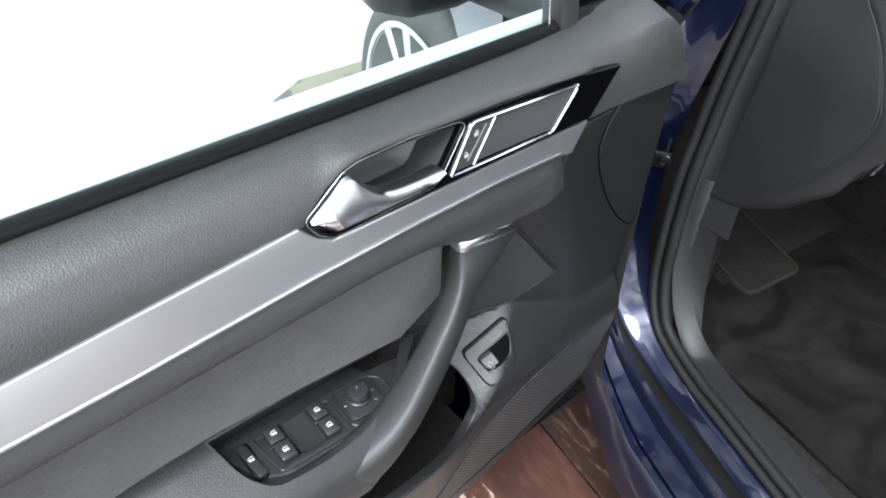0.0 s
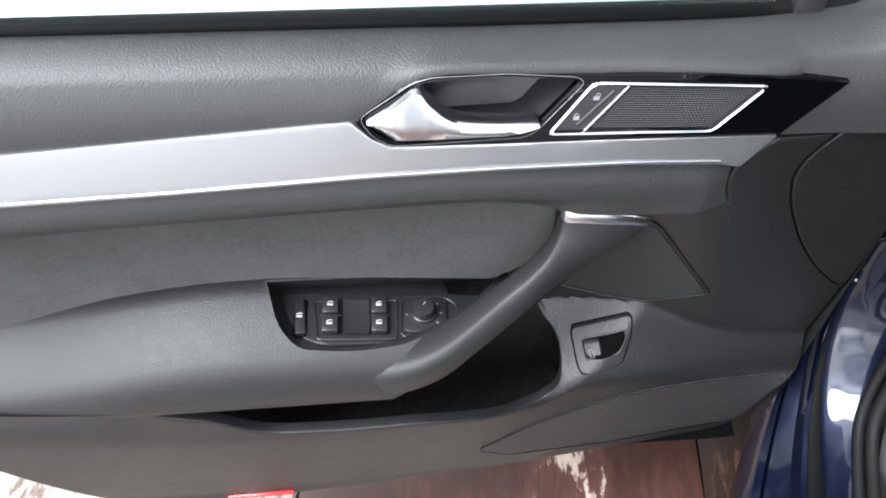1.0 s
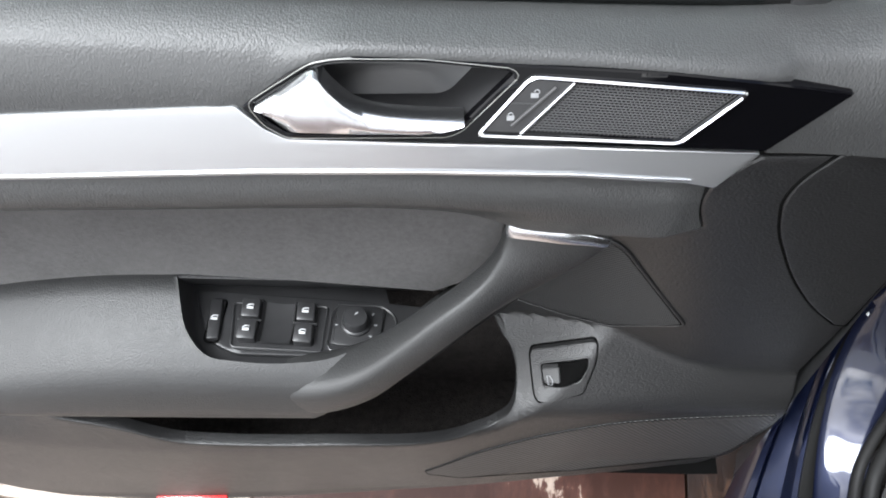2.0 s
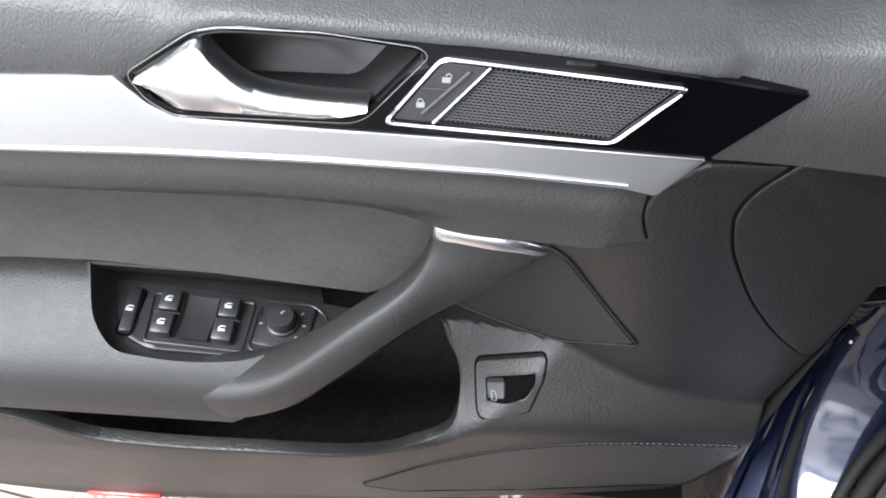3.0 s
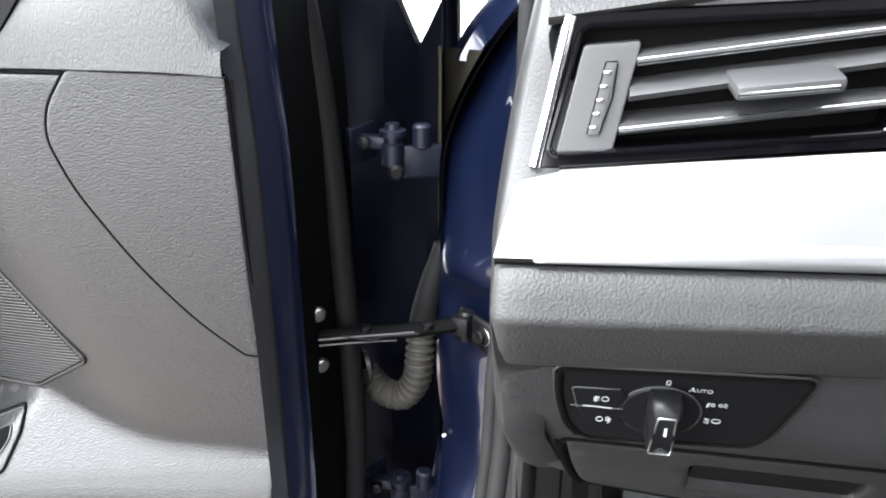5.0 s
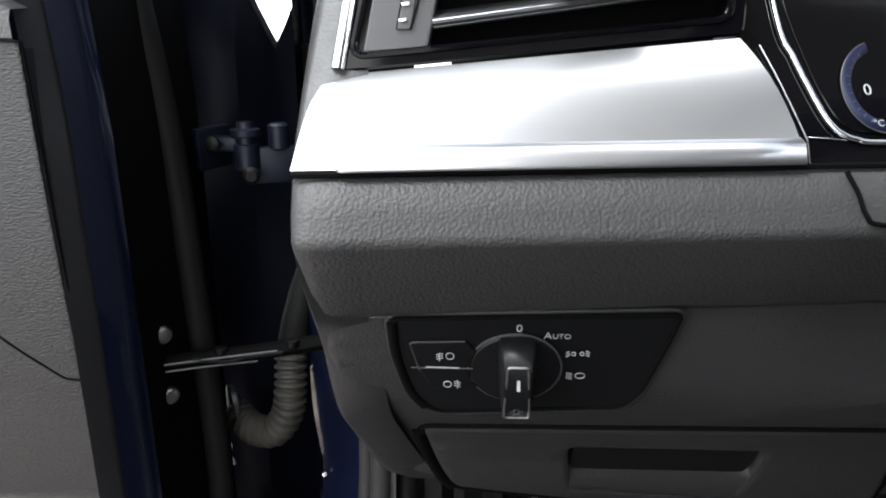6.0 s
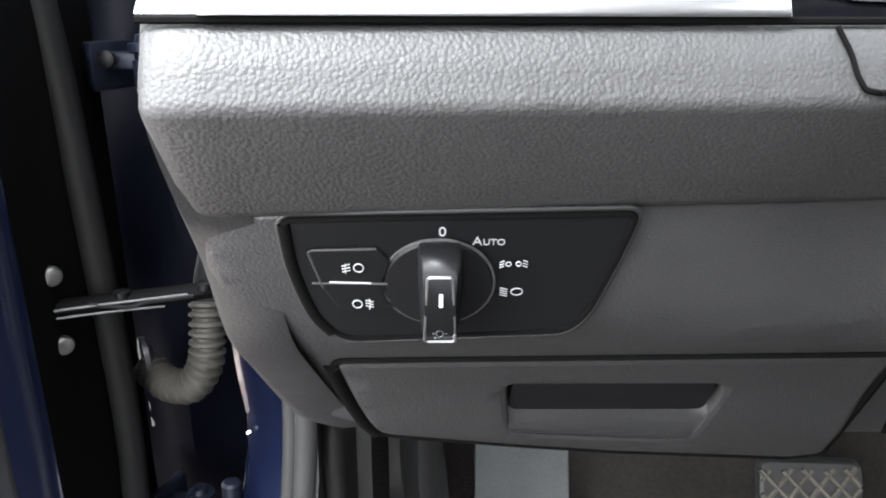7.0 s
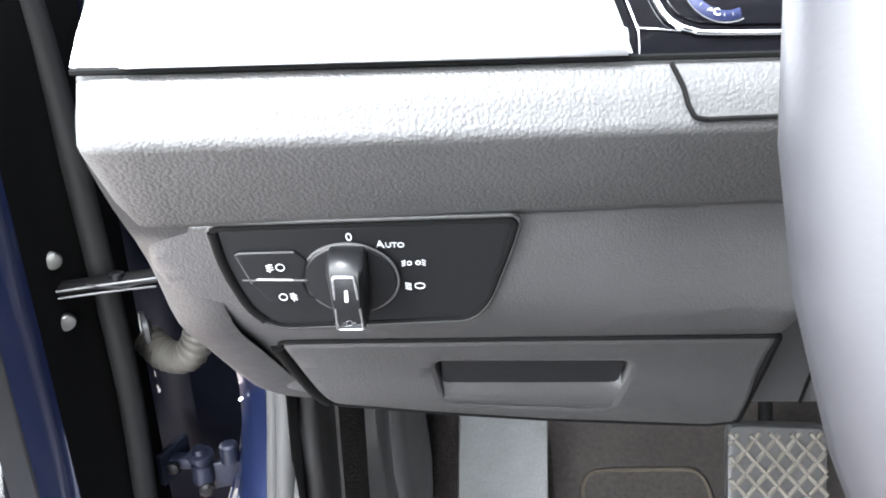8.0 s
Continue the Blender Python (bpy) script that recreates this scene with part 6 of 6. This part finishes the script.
loft("dash_edge", [[fine[k][i] for k in range(7)] for i in range(len(fine[0]))], KNEE_DIM, dash, label="grey grained rounded dash edge", sharp=60)
tube("cap_seam", smooth_line([(r[1][0] - 0.0002, r[1][1] - 0.001, r[1][2]) for r in rows], 3), 0.0005, RUBBER, dash, sides=6)

# instrument cluster at the decor's end
cluster = patch("instrument_surround", rounded([(0.2865, 0.905), (0.2885, 0.868), (0.3050, 0.8215), (0.66, 0.8215), (0.66, 0.95), (0.30, 0.95)], 0.004), lambda x, z: yd(x) + 0.012 + 0.62 * (z - 0.8215), GLOSS, dash, 0.002, 0.03, 0.03, "piano-black instrument surround")
cl_y = lambda x, z: yd(x) + 0.012 + 0.62 * (z - 0.8215)
CR = [(0.3005, 0.95), (0.3060, 0.880), (0.3112, 0.8635), (0.3149, 0.8541), (0.3191, 0.8449), (0.3225, 0.8391), (0.3263, 0.8358), (0.3321, 0.8336), (0.3465, 0.8324), (0.44, 0.8315)]


def on_face(x, z, out):
    return (x - 0.0015, cl_y(x - 0.0015, z - 0.0022) - out, z - 0.0022)


tube("cluster_chrome", smooth_line([on_face(x, z, 0.0015) for x, z in CR], 6), 0.0012, CHROME, cluster, sides=10, label="chrome instrument ring")
patch("cluster_face", rounded([(0.3035, 0.95), (0.3085, 0.878, 0.01), (0.317, 0.8519, 0.01), (0.3207, 0.8437, 0.01), (0.3235, 0.8390, 0.01), (0.327, 0.8357, 0.01), (0.3335, 0.8336), (0.3455, 0.8326), (0.64, 0.832), (0.64, 0.95)], 0.002), lambda x, z: cl_y(x, z) - 0.0012, GLOSS, cluster, 0.0005, 0.002, 0.03)
tube("surround_line", smooth_line([on_face(x, z, 0.0012) for x, z in [(0.2985, 0.868), (0.3049, 0.8541), (0.3121, 0.8358), (0.3129, 0.8320), (0.3128, 0.8244)]], 5), 0.0004, SATCHROME, cluster, sides=6, label="thin satin edge line")
tube("surround_seam", smooth_line([on_face(x, z, 0.0006) for x, z in [(0.3131, 0.8345), (0.320, 0.8340), (0.3284, 0.8332)]], 4), 0.0003, SATCHROME, cluster, sides=6)
BLUE = mat("dial_blue", (0.004, 0.006, 0.022), 0.5, spec=0.2)
dcx, dcz = 0.3450, 0.8525


def dial_arc(r, a0, a1, out):
    return [on_face(dcx + r * math.cos(t), dcz + r * math.sin(t), out) for t in steps(a0, a1, 32)]


tube("dial_ring", dial_arc(0.0146, math.pi * 0.6, math.pi * 1.62, 0.0022), 0.0020, BLUE, cluster, sides=8, flat=0.25, label="dark blue dial ring")
tube("dial_rim", dial_arc(0.0167, math.pi * 0.6, math.pi * 1.62, 0.0026), 0.0002, SATIN, cluster, sides=4)
for t in steps(math.pi * 0.70, math.pi * 1.55, 12):
    tube("dial_tick", [on_face(dcx + r * math.cos(t), dcz + r * math.sin(t), 0.0032) for r in (0.0132, 0.0146)], 0.00015, SATIN, cluster, sides=4)
CT = (58, 0, 6)
words("dial_zero", "0", on_face(0.3376, 0.8512, 0.004), 0.0066, CT, WHITE, cluster)
words("dial_degree", "°C", on_face(0.3403, 0.8394, 0.004), 0.0038, CT, WHITE, cluster)

# steering wheel close to the camera's last place
wheel_s = thing("steering_wheel", "grey leather steering wheel", "steering wheel", pose(0.492, -0.45, 0.83, 65, 0, 0))
RIML = grained("wheel_leather", (0.009, 0.009, 0.0105), 0.55, 700, 0.03, spec=0.2)
tube("wheel_rim", [(0.178 * math.cos(t), 0.178 * math.sin(t), 0) for t in steps(0, 2 * math.pi, 48)[:-1]], 0.0155, RIML, wheel_s, True, 14, "grey leather wheel rim", up=(0, 0, 1))
drum("wheel_hub", [(0.075, -0.05), (0.08, -0.02), (0.07, 0.0), (0.04, 0.008)], (0, 0, 0), (0, 0, 0), KNEE, wheel_s, 32)
for a in (0, math.pi, -math.pi / 2):
    tube("wheel_spoke", [(0.07 * math.cos(a), 0.07 * math.sin(a), -0.015), (0.165 * math.cos(a), 0.165 * math.sin(a), -0.002)], 0.02, KNEE, wheel_s, flat=0.4, up=(0, 0, 1))

DUST = mottle(mat("dusty_grey_plastic", (0.046, 0.049, 0.049), 0.7), (0.046, 0.049, 0.049), 0.45, 25, 0.1)
MATC = mottle(mat("dusty_brown_carpet", (0.019, 0.017, 0.0157), 1.0, spec=0.1), (0.019, 0.017, 0.0157), 0.4, 14)
RIB = mottle(mat("worn_pedal_rib", (0.045, 0.04, 0.032), 0.6), (0.045, 0.04, 0.032), 0.4, 60)
MATRIM = mottle(mat("worn_brown_edge", (0.03, 0.026, 0.02), 0.8, spec=0.1), (0.03, 0.026, 0.02), 0.4, 40)
# footwell: footrest, pedals, column cover
rest = patch("footrest", rounded([(0.242, 0.27), (0.246, 0.42), (0.345, 0.42), (0.342, 0.27)], 0.008), lambda x, z: 0.10 + 0.55 * (z - 0.34), DUST, None, 0.003, 0.02, 0.03)
tagged(rest, "dusty grey plastic footrest on the bulkhead carpet", "footrest")
pedal = thing("brake_pedal", "black rubber brake pedal with dusty crossed ribs", "pedal")


def pedal_y(z):
    return 0.075 + 0.5 * (z - 0.345)


PEDAL = [(0.529, 0.300), (0.533, 0.388), (0.640, 0.385), (0.634, 0.300)]
patch("pedal_pad", rounded(PEDAL, 0.012), lambda x, z: pedal_y(z), RUBBER, pedal, 0.004, 0.012, 0.03)
for slope in (1, -1):
    for i in range(9):
        c = 0.462 + i * 0.0215
        run = [(x, 0.343 + slope * (x - c - 0.045)) for x in steps(0.5335, 0.6345, 40)]
        run = [(x, z) for x, z in run if 0.304 < z < 0.382]
        if len(run) > 4:
            ends = (run[0], run[-1])
            tube("pedal_rib", [(x, pedal_y(z) - 0.0012, z) for x, z in ends], 0.0026, RIB, pedal, sides=6)
tube("pedal_arm", [(0.58, 0.10, 0.35), (0.58, 0.16, 0.5), (0.58, 0.2, 0.62)], 0.008, BLACK, pedal)
col = box("column_cover", (0.18, 0.25, 0.12), (0.535, -0.20, 0.70), KNEE_DIM, None, 0.03)
tagged(col, "black steering column cover", "column cover")

TOE = [(-0.12, 0.238), (-0.02, 0.241), (0.08, 0.262), (0.20, 0.345), (0.27, 0.47)]
heel = thing("heel_pad", "brown rubber heel pad on the floor mat", "heel pad")
HEEL = rounded([(0.375, -0.10), (0.385, 0.140), (0.535, 0.142), (0.535, -0.10)], 0.028, 6)
hp = patch("pad_face", HEEL, lambda x, y: -flow(TOE, y) - 0.003, MATC, heel, 0.002, 0.006, 0.02)
hp.data.transform(Matrix(((1, 0, 0, 0), (0, 0, 1, 0), (0, -1, 0, 0), (0, 0, 0, 1))))
tube("pad_border", [(x, y, flow(TOE, y) + 0.003) for x, y in inset(HEEL, 0.003)], 0.0024, MATRIM, heel, True, 6, "worn brown raised border")
loft("toe_board", [[(x, y, flow(TOE, y)) for y in steps(-0.05, 0.27, 16)] for x in steps(0.355, 0.75, 4)], MATC, floor, label="dusty brown toe board carpet")
kick = []
for z in steps(0.25, 0.62, 12):
    o = 0.012 * smoothstep(0.50, 0.36, z)
    kick.append([(0.124, -0.100, z), (0.126, -0.112, z), (0.130, -0.117, z), (0.138, -0.117, z), (0.142, -0.111, z), (0.144, -0.060, z), (0.176 + o, -0.055, z), (0.180 + o, -0.060, z), (0.184 + o, -0.072, z), (0.191 + o, -0.079, z), (0.199 + o, -0.076, z), (0.203 + o, -0.060, z), (0.205 + o, 0.06, z)])
loft("kick_panel", kick, KNEE, body, label="dark grey side kick panel in the footwell", sharp=60)
